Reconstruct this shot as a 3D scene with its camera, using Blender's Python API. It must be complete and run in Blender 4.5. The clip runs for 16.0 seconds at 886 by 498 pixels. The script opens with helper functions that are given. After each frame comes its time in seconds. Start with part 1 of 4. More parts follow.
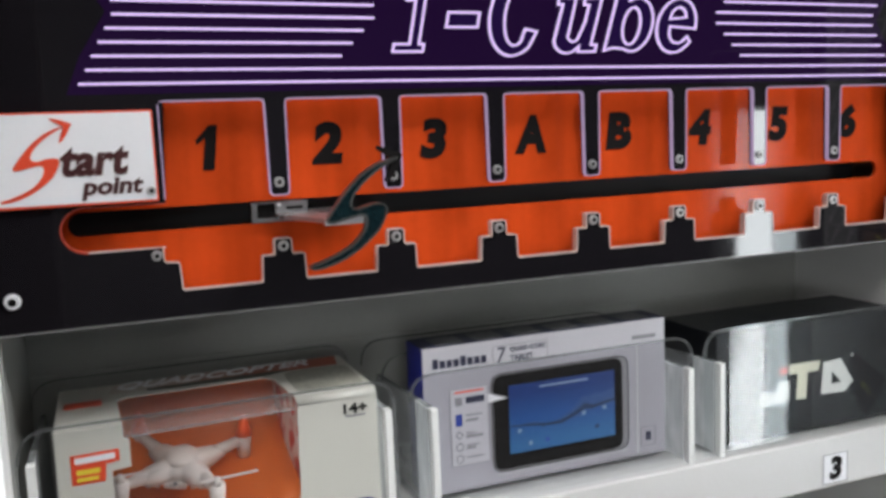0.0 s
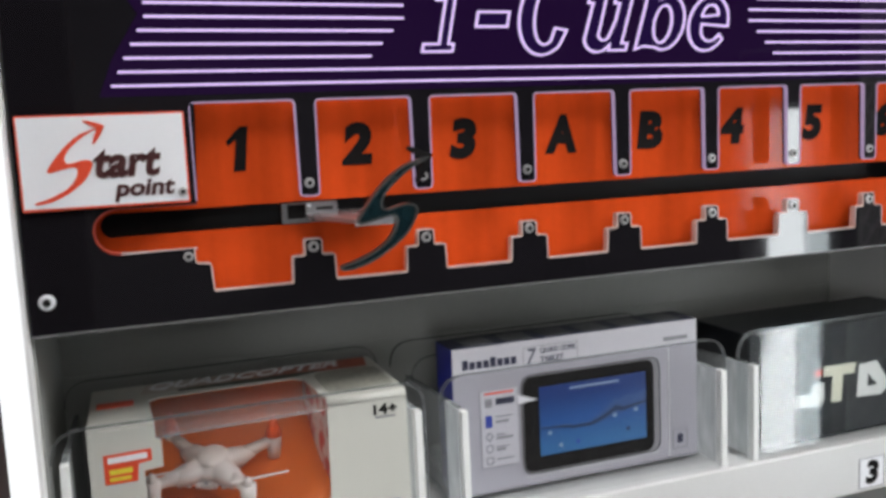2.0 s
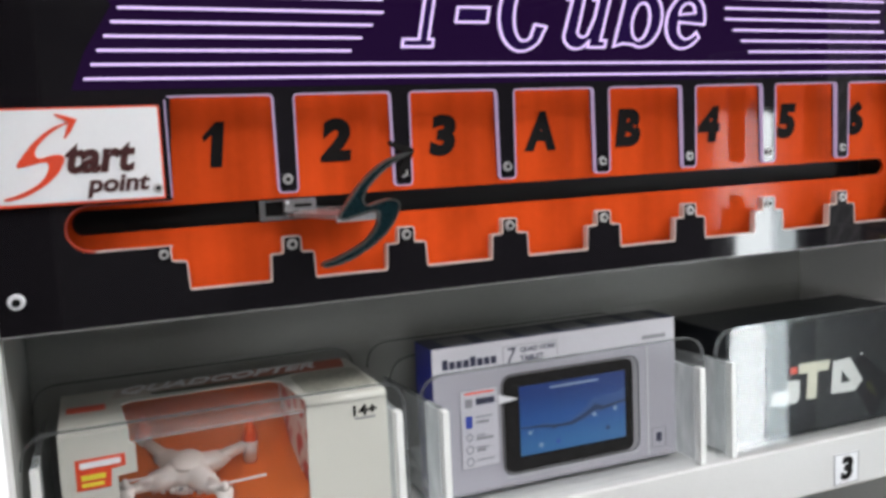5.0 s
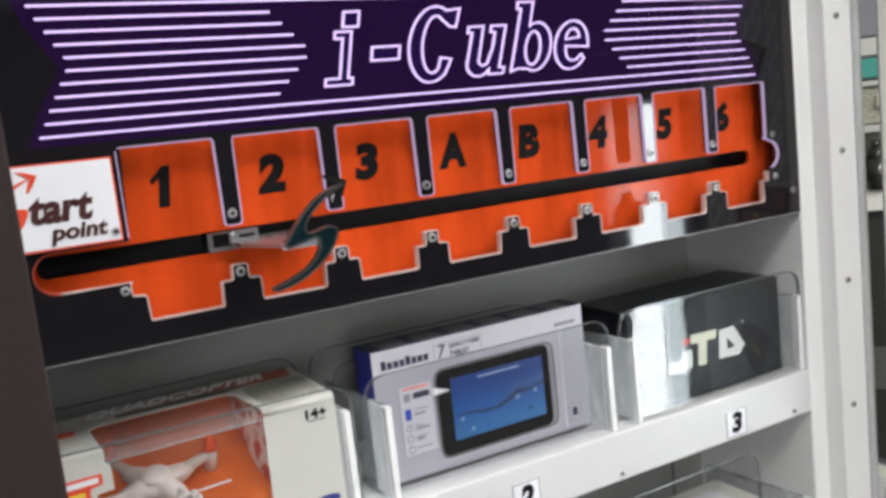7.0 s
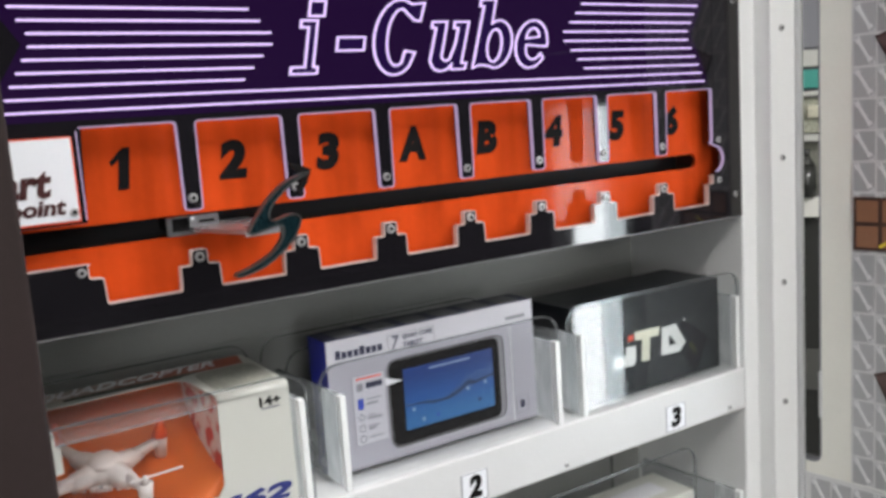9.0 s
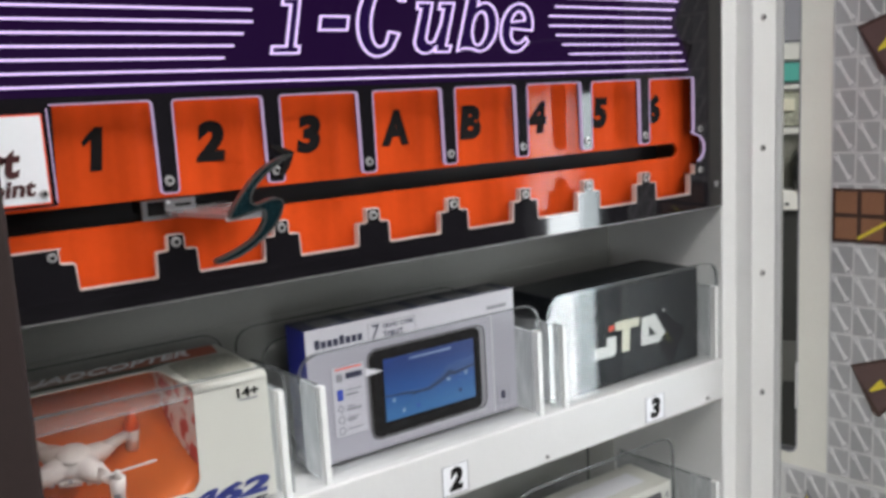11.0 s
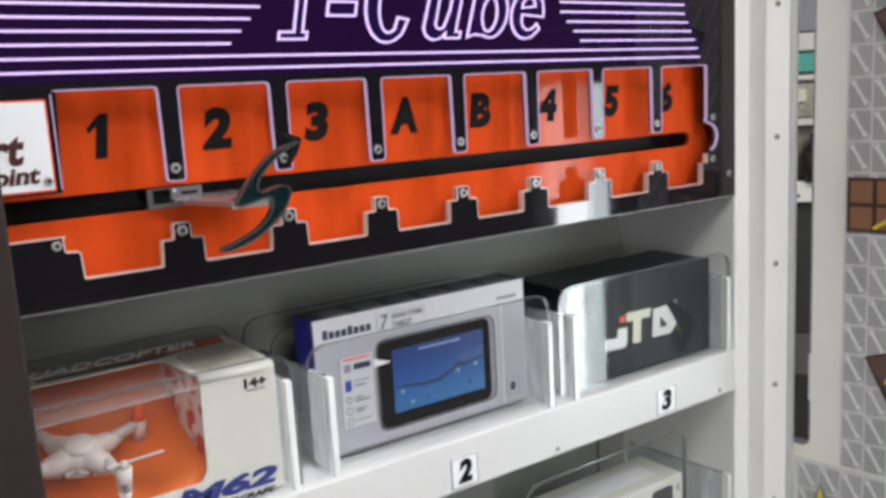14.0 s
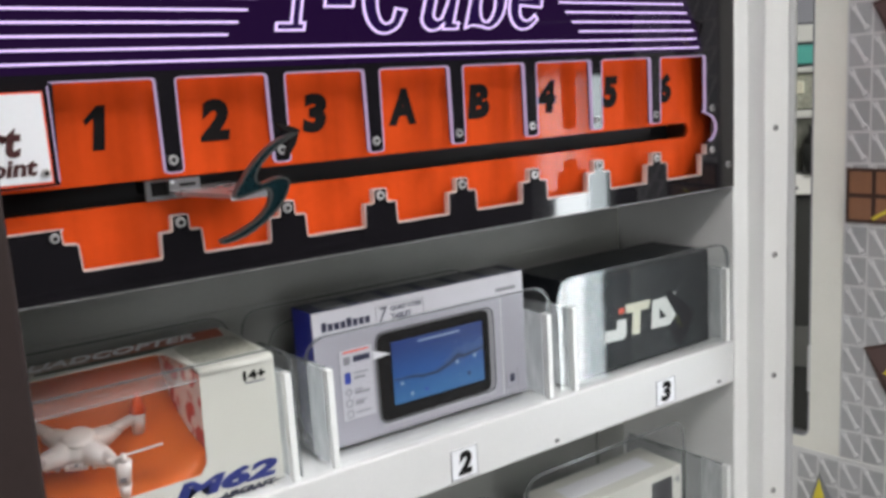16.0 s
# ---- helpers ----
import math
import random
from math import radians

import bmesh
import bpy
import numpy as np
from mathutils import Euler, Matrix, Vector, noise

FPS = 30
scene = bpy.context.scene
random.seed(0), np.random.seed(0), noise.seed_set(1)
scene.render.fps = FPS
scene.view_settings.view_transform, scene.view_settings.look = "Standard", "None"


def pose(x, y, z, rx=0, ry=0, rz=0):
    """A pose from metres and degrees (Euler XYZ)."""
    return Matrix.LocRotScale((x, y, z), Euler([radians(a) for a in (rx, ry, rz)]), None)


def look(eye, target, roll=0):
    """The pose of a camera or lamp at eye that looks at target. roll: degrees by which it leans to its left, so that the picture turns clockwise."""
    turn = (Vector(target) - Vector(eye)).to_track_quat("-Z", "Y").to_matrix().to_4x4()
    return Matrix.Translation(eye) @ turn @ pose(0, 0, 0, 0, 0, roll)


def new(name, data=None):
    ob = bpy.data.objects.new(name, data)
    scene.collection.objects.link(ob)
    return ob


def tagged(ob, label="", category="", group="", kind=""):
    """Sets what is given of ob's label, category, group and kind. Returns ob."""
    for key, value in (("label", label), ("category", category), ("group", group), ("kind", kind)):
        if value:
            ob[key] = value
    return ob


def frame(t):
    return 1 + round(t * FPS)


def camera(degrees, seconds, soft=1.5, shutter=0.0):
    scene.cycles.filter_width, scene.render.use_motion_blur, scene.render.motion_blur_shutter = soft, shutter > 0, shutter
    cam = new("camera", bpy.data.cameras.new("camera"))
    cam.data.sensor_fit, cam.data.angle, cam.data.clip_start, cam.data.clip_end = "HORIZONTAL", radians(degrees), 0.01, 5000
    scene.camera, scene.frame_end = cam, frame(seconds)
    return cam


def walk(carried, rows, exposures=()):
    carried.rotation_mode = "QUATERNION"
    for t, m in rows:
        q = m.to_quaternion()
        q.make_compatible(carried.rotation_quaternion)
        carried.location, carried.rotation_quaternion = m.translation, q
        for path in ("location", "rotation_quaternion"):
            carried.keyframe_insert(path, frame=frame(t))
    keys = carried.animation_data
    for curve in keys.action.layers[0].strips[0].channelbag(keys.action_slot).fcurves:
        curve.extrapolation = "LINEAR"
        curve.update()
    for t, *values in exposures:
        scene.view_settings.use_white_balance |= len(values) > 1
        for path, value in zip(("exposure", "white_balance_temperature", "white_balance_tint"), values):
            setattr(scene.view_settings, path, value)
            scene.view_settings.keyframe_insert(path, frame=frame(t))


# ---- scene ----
cam = camera(53.8, 16.0, soft=3.4)

PATH = [
    (0, (-0.027, -0.51, 1.422), (0.69, 1.34, 1.168), -2.4),
    (0.5, (-0.028, -0.507, 1.42), (0.675, 1.347, 1.163), -2.4),
    (1, (-0.028, -0.506, 1.421), (0.659, 1.355, 1.164), -2.5),
    (1.5, (-0.031, -0.507, 1.421), (0.642, 1.359, 1.166), -2.5),
    (2, (-0.029, -0.507, 1.421), (0.634, 1.363, 1.174), -2.7),
    (2.5, (-0.031, -0.509, 1.421), (0.625, 1.365, 1.187), -2.7),
    (3, (-0.031, -0.507, 1.422), (0.633, 1.364, 1.186), -2.5),
    (5.3, (-0.04, -0.493, 1.414), (0.742, 1.334, 1.183), -2.8),
    (5.5, (-0.071, -0.466, 1.416), (0.901, 1.262, 1.15), -4.8),
    (5.8, (-0.106, -0.459, 1.429), (1.001, 1.180, 1.134), -3.6),
    (6, (-0.106, -0.46, 1.429), (1.001, 1.179, 1.134), -3.5),
    (6.2, (-0.105, -0.462, 1.430), (0.995, 1.182, 1.135), -3.7),
    (6.3, (-0.102, -0.467, 1.435), (0.910, 1.235, 1.157), -5.5),
    (6.5, (-0.081, -0.503, 1.438), (0.803, 1.271, 1.173), -6.8),
    (7, (-0.076, -0.55, 1.439), (0.858, 1.198, 1.165), -6.3),
    (7.5, (-0.087, -0.589, 1.442), (0.775, 1.19, 1.14), -5.3),
    (8, (-0.079, -0.602, 1.438), (0.795, 1.171, 1.133), -5.3),
    (8.5, (-0.079, -0.577, 1.434), (0.887, 1.145, 1.12), -4.7),
    (9, (-0.094, -0.548, 1.44), (0.965, 1.122, 1.14), -4.0),
    (9.5, (-0.099, -0.536, 1.438), (1.008, 1.1, 1.125), -3.3),
    (10, (-0.1, -0.532, 1.437), (1.028, 1.088, 1.118), -3.1),
    (12.5, (-0.095, -0.524, 1.435), (1.022, 1.101, 1.103), -3.5),
    (13, (-0.095, -0.526, 1.436), (1.019, 1.103, 1.11), -3.5),
    (13.5, (-0.095, -0.521, 1.434), (1.023, 1.101, 1.092), -3.4),
    (14, (-0.095, -0.52, 1.432), (1.015, 1.109, 1.092), -3.3),
    (14.5, (-0.097, -0.521, 1.433), (1.009, 1.112, 1.1), -3.3),
    (15, (-0.096, -0.52, 1.432), (1.013, 1.11, 1.096), -3.3),
    (15.5, (-0.097, -0.52, 1.432), (1.017, 1.107, 1.092), -3.4),
    (16, (-0.095, -0.519, 1.43), (1.016, 1.106, 1.077), -3.5),
]
walk(cam, [(t, look(eye, target, roll)) for t, eye, target, roll in PATH],
     [(0.0, -0.38), (1.5, -0.40), (3.0, -0.26), (5.5, -0.17), (7.0, -0.03), (8.5, -0.07), (10.0, -0.12), (12.5, -0.12), (13.5, -0.04), (14.5, -0.09), (16.0, -0.10)])

# fitted sizes
LAMP_1, LAMP_2, LAMP_3, LAMP_4, LAMP_5, STRIP_GLOW, LOW_FILL = 8.0, 54.0, 4.0, 12.0, 11.0, 16.0, 72.0
BACK, LOWER, BIN_DEPTH = 0.150, 0.972, 0.12
POINTER = (0.1240, -0.055)
BINS = ((-0.076, 0.1295, 0.0970, 0.079, -0.0825, 0.1350), (0.1605, 0.3600, 0.0970, 0.074, 0.1455, 0.3640), (0.3880, 0.5880, 0.0980, 0.074, 0.3756, 0.5935))
LOW_BINS = ((0.336, 0.5885, 0.1395, 0.075, 0.332, 0.5270), (0.060, 0.300, 0.1395, 0.075, 0.055, 0.300))

# ---- light and world ----
world = bpy.data.worlds.new("room_world")
scene.world = world
world.use_nodes = True
world.node_tree.nodes["Background"].inputs[0].default_value = (0.55, 0.6, 0.65, 1)
world.node_tree.nodes["Background"].inputs[1].default_value = 0.05


def area_lamp(name, eye, target, sx, sy, watts, colour):
    data = bpy.data.lights.new(name, "AREA")
    data.shape, data.size, data.size_y, data.energy, data.color = "RECTANGLE", sx, sy, watts, colour
    ob = new(name, data)
    ob.matrix_world = look(eye, target)
    return ob


area_lamp("ceiling_lamp", (0.25, -1.30, 2.62), (0.25, -1.30, 0), 1.2, 0.6, LAMP_1, (0.980, 0.975, 1.0))
area_lamp("ceiling_lamp", (0.10, -2.60, 2.62), (0.10, -2.60, 0), 1.2, 0.6, LAMP_3, (0.980, 0.975, 1.0))
# next two are unseen lamps added to lift back wall and patterned wall
area_lamp("ceiling_lamp", (0.00, -5.20, 2.62), (0.00, -5.20, 0), 2.4, 1.2, LAMP_4, (0.980, 0.975, 1.0))
area_lamp("ceiling_lamp", (-1.45, -1.00, 2.62), (-1.45, -1.00, 0), 1.2, 0.6, LAMP_5, (0.980, 0.975, 1.0))
area_lamp("ceiling_lamp", (1.60, -0.75, 2.62), (1.60, -0.75, 0), 1.2, 0.6, LAMP_2, (0.980, 0.975, 1.0))
# unseen low light from front left, added to reach board and back wall
area_lamp("low_fill_light", (-1.9, -6.99, 1.45), (-1.9, 0, 1.45), 1.3, 1.6, LOW_FILL, (0.97, 0.985, 1.0))


# ---- materials ----
def material(name, colour, rough=0.5, metal=0.0, grain=0.04, scale=60.0, bump=0.0, coat=0.0, spread=0.15, vary=0.0):
    """A painted, printed or plastic surface with grain and stains at two scales."""
    m = bpy.data.materials.new(name)
    m.use_nodes = True
    n, l = m.node_tree.nodes, m.node_tree.links
    b = n["Principled BSDF"]
    b.inputs["Roughness"].default_value, b.inputs["Metallic"].default_value = rough, metal
    b.inputs["Coat Weight"].default_value = coat
    co = n.new("ShaderNodeTexCoord")
    fine, wide = n.new("ShaderNodeTexNoise"), n.new("ShaderNodeTexNoise")
    fine.inputs["Scale"].default_value, wide.inputs["Scale"].default_value = scale * 8, scale * 0.3
    fine.inputs["Detail"].default_value, wide.inputs["Detail"].default_value = 4, 3
    l.new(co.outputs["Object"], fine.inputs["Vector"])
    l.new(co.outputs["Object"], wide.inputs["Vector"])
    add = n.new("ShaderNodeMath")
    add.operation = "ADD"
    l.new(fine.outputs["Fac"], add.inputs[0])
    l.new(wide.outputs["Fac"], add.inputs[1])
    ramp = n.new("ShaderNodeMapRange")
    ramp.inputs["From Min"].default_value, ramp.inputs["From Max"].default_value = 0.6, 1.4
    ramp.inputs["To Min"].default_value, ramp.inputs["To Max"].default_value = 1 - grain, 1 + grain
    l.new(add.outputs[0], ramp.inputs["Value"])
    mul = n.new("ShaderNodeMix")
    mul.data_type, mul.blend_type = "RGBA", "MULTIPLY"
    mul.inputs[0].default_value = 1
    mul.inputs[6].default_value = (*colour, 1)
    l.new(ramp.outputs["Result"], mul.inputs[7])
    out = mul.outputs[2]
    if vary:
        info, hue = n.new("ShaderNodeObjectInfo"), n.new("ShaderNodeMapRange")
        hue.inputs["To Min"].default_value, hue.inputs["To Max"].default_value = 1 - vary, 1 + vary
        l.new(info.outputs["Random"], hue.inputs["Value"])
        m2 = n.new("ShaderNodeMix")
        m2.data_type, m2.blend_type = "RGBA", "MULTIPLY"
        m2.inputs[0].default_value = 1
        l.new(out, m2.inputs[6])
        l.new(hue.outputs["Result"], m2.inputs[7])
        out = m2.outputs[2]
    l.new(out, b.inputs["Base Color"])
    rr = n.new("ShaderNodeMapRange")
    rr.inputs["To Min"].default_value, rr.inputs["To Max"].default_value = max(0.0, rough * (1 - spread)), min(1.0, rough * (1 + spread))
    l.new(wide.outputs["Fac"], rr.inputs["Value"])
    l.new(rr.outputs["Result"], b.inputs["Roughness"])
    if bump:
        bp = n.new("ShaderNodeBump")
        bp.inputs["Strength"].default_value, bp.inputs["Distance"].default_value = bump, 0.0006
        l.new(fine.outputs["Fac"], bp.inputs["Height"])
        l.new(bp.outputs["Normal"], b.inputs["Normal"])
    return m


def glowing(name, colour, strength, base=(0.6, 0.6, 0.62)):
    m = bpy.data.materials.new(name)
    m.use_nodes = True
    b = m.node_tree.nodes["Principled BSDF"]
    b.inputs["Base Color"].default_value = (*base, 1)
    b.inputs["Emission Color"].default_value = (*colour, 1)
    b.inputs["Emission Strength"].default_value = strength
    return m


def clear(name, tint=(1, 1, 1), rough=0.02, alpha=0.12, gloss=0.5):
    """Thin clear plastic: mostly see-through, with a sharp sheen."""
    m = bpy.data.materials.new(name)
    m.use_nodes = True
    n, l = m.node_tree.nodes, m.node_tree.links
    out = n["Material Output"]
    n.remove(n["Principled BSDF"])
    see, shine, haze = n.new("ShaderNodeBsdfTransparent"), n.new("ShaderNodeBsdfGlossy"), n.new("ShaderNodeBsdfDiffuse")
    mix, mix2 = n.new("ShaderNodeMixShader"), n.new("ShaderNodeMixShader")
    see.inputs[0].default_value = (*tint, 1)
    shine.inputs["Roughness"].default_value = rough
    haze.inputs[0].default_value = (0.75, 0.77, 0.78, 1)
    noise_t = n.new("ShaderNodeTexNoise")
    noise_t.inputs["Scale"].default_value = 3
    rng = n.new("ShaderNodeMapRange")
    rng.inputs["To Min"].default_value, rng.inputs["To Max"].default_value = alpha * 0.5, alpha * 1.5
    l.new(noise_t.outputs["Fac"], rng.inputs["Value"])
    l.new(rng.outputs["Result"], mix2.inputs[0])
    l.new(see.outputs[0], mix2.inputs[1])
    l.new(haze.outputs[0], mix2.inputs[2])
    fres = n.new("ShaderNodeFresnel")
    fres.inputs["IOR"].default_value = 1.49
    k = n.new("ShaderNodeMath")
    k.operation = "MULTIPLY"
    k.inputs[1].default_value = gloss
    l.new(fres.outputs[0], k.inputs[0])
    l.new(k.outputs[0], mix.inputs[0])
    l.new(mix2.outputs[0], mix.inputs[1])
    l.new(shine.outputs[0], mix.inputs[2])
    l.new(mix.outputs[0], out.inputs["Surface"])
    return m


# shelf and frame whites differ to balance how brightly each is lit
SHELF_WHITE = material("white_paint_set_darker", (0.66, 0.66, 0.655), 0.32, grain=0.03, bump=0.05)
WHITE_PAINT = material("white_paint_set_lighter", (0.91, 0.91, 0.90), 0.38, grain=0.03, bump=0.05)
GREY_WALL = material("grey_painted_board", (0.31, 0.315, 0.297), 0.45, grain=0.05)
ALUMINIUM = material("brushed_aluminium", (0.72, 0.72, 0.73), 0.32, 0.7, grain=0.05, scale=90)
BLACK_SHEET = material("black_gloss_acrylic", (0.009, 0.0080, 0.010), 0.05, grain=0.1, spread=0.5)
BLACK_SHEET.node_tree.nodes["Principled BSDF"].inputs["Specular IOR Level"].default_value = 0.65
ORANGE_BOARD = material("orange_gloss_board", (0.61, 0.067, 0.012), 0.10, grain=0.06, scale=25)
ORANGE_BOARD.node_tree.nodes["Principled BSDF"].inputs["Specular IOR Level"].default_value = 0.13
ORANGE_CARD = material("orange_card", (0.80, 0.17, 0.022), 0.42, grain=0.06)
BLACK_PRINT = material("black_print", (0.007, 0.006, 0.006), 0.75)
BLACK_PRINT.node_tree.nodes["Principled BSDF"].inputs["Specular IOR Level"].default_value = 0.12
MAROON_PRINT = material("maroon_print", (0.055, 0.012, 0.012), 0.4)
RED_PRINT = material("red_print", (0.75, 0.075, 0.03), 0.35)
SIGN_WHITE = material("white_sign_plate", (0.82, 0.83, 0.86), 0.3, grain=0.02)
SHEET_EDGE = material("dull_cut_edge", (0.22, 0.22, 0.22), 0.3)
RED_EDGE = material("red_lit_edge", (0.40, 0.06, 0.04), 0.3)
PALE_EDGE = material("pale_acrylic_edge", (0.66, 0.54, 0.50), 0.25)
STEEL = material("steel_screw", (0.50, 0.49, 0.49), 0.4, 0.6, grain=0.1)
DARK_METAL = material("dark_chrome", (0.20, 0.21, 0.22), 0.16, 0.95, grain=0.1)
POINTER_RIM = material("pointer_chrome", (0.17, 0.175, 0.17), 0.3, 0.85, grain=0.1)
POINTER_FACE = material("dark_teal_gloss", (0.005, 0.016, 0.020), 0.14, grain=0.15)
BLADE_STEEL = material("satin_steel", (0.42, 0.41, 0.42), 0.28, 0.7, grain=0.08)
DARK_STEEL = material("grey_steel", (0.30, 0.30, 0.31), 0.3, 0.8, grain=0.1)
SLOT_DARK = material("slot_shade_black", (0.009, 0.008, 0.010), 0.6)
CARTON_WHITE = material("white_carton", (0.57, 0.57, 0.52), 0.42, grain=0.03)
CARTON_SILVER = material("silver_white_carton", (0.33, 0.325, 0.365), 0.36, grain=0.03)
HEADER_PALE = material("pale_header_print", (0.51, 0.505, 0.545), 0.36, grain=0.03)
CARD_PALE = material("pale_card_print", (0.46, 0.455, 0.50), 0.4)
CARTON_BLUE = material("deep_blue_carton", (0.015, 0.02, 0.22), 0.35)
CARTON_BLACK = material("black_laminated_carton", (0.009, 0.010, 0.012), 0.36, grain=0.2)
NAVY_PRINT = material("navy_print", (0.016, 0.018, 0.045), 0.5)
MODEL_BLUE = material("dark_blue_print", (0.018, 0.028, 0.17), 0.5)
BLUE_PRINT = material("blue_print", (0.025, 0.05, 0.30), 0.35)
GREY_PRINT = material("grey_print", (0.22, 0.22, 0.24), 0.45)
MID_PRINT = material("mid_grey_print", (0.40, 0.40, 0.43), 0.45)
PALE_PRINT = material("pale_print", (0.70, 0.70, 0.73), 0.4)
LOGO_SILVER = material("silver_foil", (0.62, 0.62, 0.60), 0.35, 0.2)
LOGO_GOLD = material("pale_gold_foil", (0.60, 0.58, 0.46), 0.35, 0.2)
DRONE_WHITE = material("white_toy_plastic", (0.66, 0.62, 0.60), 0.32)
DRONE_ORANGE = material("orange_toy_plastic", (0.92, 0.13, 0.025), 0.35)
POST_BROWN = material("dark_brown_paint", (0.028, 0.019, 0.018), 0.7, grain=0.08)
POST_BROWN.node_tree.nodes["Principled BSDF"].inputs["Specular IOR Level"].default_value = 0.2
BEIGE_PAINT = material("beige_paint", (0.83, 0.82, 0.75), 0.45, grain=0.04)
TILE_GREY = material("grey_printed_square", (0.41, 0.41, 0.418), 0.4, grain=0.06, vary=0.10)
GROUT_GREY = material("pale_grey_print", (0.68, 0.68, 0.67), 0.4)
ICON_PALE = material("pale_icon_print", (0.78, 0.78, 0.78), 0.4)
BROWN_PRINT = material("brown_print", (0.27, 0.125, 0.065), 0.4, grain=0.12)
BADGE_PRINT = material("purple_brown_print", (0.115, 0.068, 0.062), 0.4, grain=0.15)
BROWN_DARK = material("dark_brown_print", (0.055, 0.025, 0.018), 0.4)
YELLOW_PRINT = material("yellow_print", (0.75, 0.62, 0.05), 0.4)
RUBBER = material("black_rubber_seal", (0.03, 0.03, 0.03), 0.6)
TEAL = material("teal_board", (0.06, 0.33, 0.27), 0.5)
ROOM_WALL = material("room_wall_paint", (0.07, 0.07, 0.073), 0.8, scale=4)
ROOM_CEILING = material("ceiling_board", (0.62, 0.62, 0.60), 0.9, scale=4)
ROOM_FLOOR = material("grey_floor_vinyl", (0.09, 0.088, 0.085), 0.4, scale=4)
SHADOW_OLIVE = material("painted_shadow_olive", (0.05, 0.05, 0.035), 0.5)
VIOLET_LINE = glowing("violet_light_line", (0.76, 0.56, 1.0), 1.25, (0.12, 0.10, 0.16))
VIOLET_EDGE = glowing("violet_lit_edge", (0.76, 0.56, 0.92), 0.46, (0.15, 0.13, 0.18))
LETTER_GLOW = glowing("dim_violet_field", (0.26, 0.05, 0.95), 0.050, (0.004, 0.003, 0.006))
LETTER_GLOW.node_tree.nodes["Principled BSDF"].inputs["Roughness"].default_value = 0.05
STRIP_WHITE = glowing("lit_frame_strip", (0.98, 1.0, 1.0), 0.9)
# glow of the two strips added behind the sheet
BOARD_FILL_LOW = glowing("lower_board_fill", (1.0, 0.90, 0.80), 1.5)
BOARD_FILL_TOP = glowing("upper_board_fill", (1.0, 0.90, 0.80), 4.0)
# faint emission stands in for light scattered around the sign lines
HAZE_SHEET = material("violet_haze_sheet", (0.004, 0.003, 0.005), 0.045, grain=0.1, spread=0.5)
HAZE_SHEET.node_tree.nodes["Principled BSDF"].inputs["Emission Color"].default_value = (0.40, 0.045, 0.95, 1)
HAZE_SHEET.node_tree.nodes["Principled BSDF"].inputs["Emission Strength"].default_value = 0.030
WHITE_TUBE = glowing("white_light_tube", (0.92, 0.97, 1.0), STRIP_GLOW)
SIDE_TUBE = glowing("side_light_tube", (0.85, 0.96, 1.0), STRIP_GLOW * 0.5)
LAMP_FACE = glowing("lamp_diffuser", (1.0, 0.98, 0.95), 6.0)
CLEAR_ACRYLIC = clear("clear_acrylic", (0.97, 0.98, 0.98), 0.03, 0.002, 0.082)
DULL_ACRYLIC = clear("dull_clear_acrylic", (0.985, 0.985, 0.985), 0.06, 0.004, 0.04)
CLEAR_FILM = clear("clear_film", (0.95, 0.94, 0.93), 0.08, 0.015, 0.4)
# brown tint and haze carry what the film's top side reflects
TOP_FILM = clear("film_with_painted_sheen", (0.76, 0.64, 0.54), 0.2, 0.10, 0.35)
SIDE_ACRYLIC = clear("hazy_clear_acrylic", (0.92, 0.93, 0.93), 0.10, 0.26, 0.3)
FROSTED = clear("frosted_acrylic", (0.9, 0.92, 0.92), 0.25, 0.60, 0.4)
ACRYLIC_EDGE = material("white_acrylic_edge", (0.82, 0.83, 0.82), 0.3)



def streaked(m, sx, sy, sz, dark, light):
    """Lays drawn-out streaks over a material's colour."""
    n, l = m.node_tree.nodes, m.node_tree.links
    b = n["Principled BSDF"]
    src = b.inputs["Base Color"].links[0].from_socket
    co, mp, tx, rg, mx = n.new("ShaderNodeTexCoord"), n.new("ShaderNodeMapping"), n.new("ShaderNodeTexNoise"), n.new("ShaderNodeMapRange"), n.new("ShaderNodeMix")
    mp.inputs["Scale"].default_value = (sx, sy, sz)
    tx.inputs["Scale"].default_value, tx.inputs["Detail"].default_value = 1.0, 3
    rg.inputs["From Min"].default_value, rg.inputs["From Max"].default_value = 0.3, 0.7
    rg.inputs["To Min"].default_value, rg.inputs["To Max"].default_value = dark, light
    mx.data_type, mx.blend_type = "RGBA", "MULTIPLY"
    mx.inputs[0].default_value = 1
    l.new(co.outputs["Object"], mp.inputs["Vector"])
    l.new(mp.outputs["Vector"], tx.inputs["Vector"])
    l.new(tx.outputs["Fac"], rg.inputs["Value"])
    l.new(src, mx.inputs[6])
    l.new(rg.outputs["Result"], mx.inputs[7])
    l.new(mx.outputs[2], b.inputs["Base Color"])


# upright streaks in the board's colour stand in for its soft reflections
streaked(ORANGE_BOARD, 75, 1, 2.5, 0.88, 1.08)
streaked(GREY_WALL, 6, 1, 14, 0.92, 1.08)
streaked(CARTON_BLACK, 40, 40, 40, 0.6, 1.6)
CARTON_BLACK.node_tree.nodes["Principled BSDF"].inputs["Specular IOR Level"].default_value = 0.22
FLAP_PRINT = material("red_and_white_flap_print", (0.80, 0.72, 0.70), 0.45)
_n, _l = FLAP_PRINT.node_tree.nodes, FLAP_PRINT.node_tree.links
_src = _n["Principled BSDF"].inputs["Base Color"].links[0].from_socket
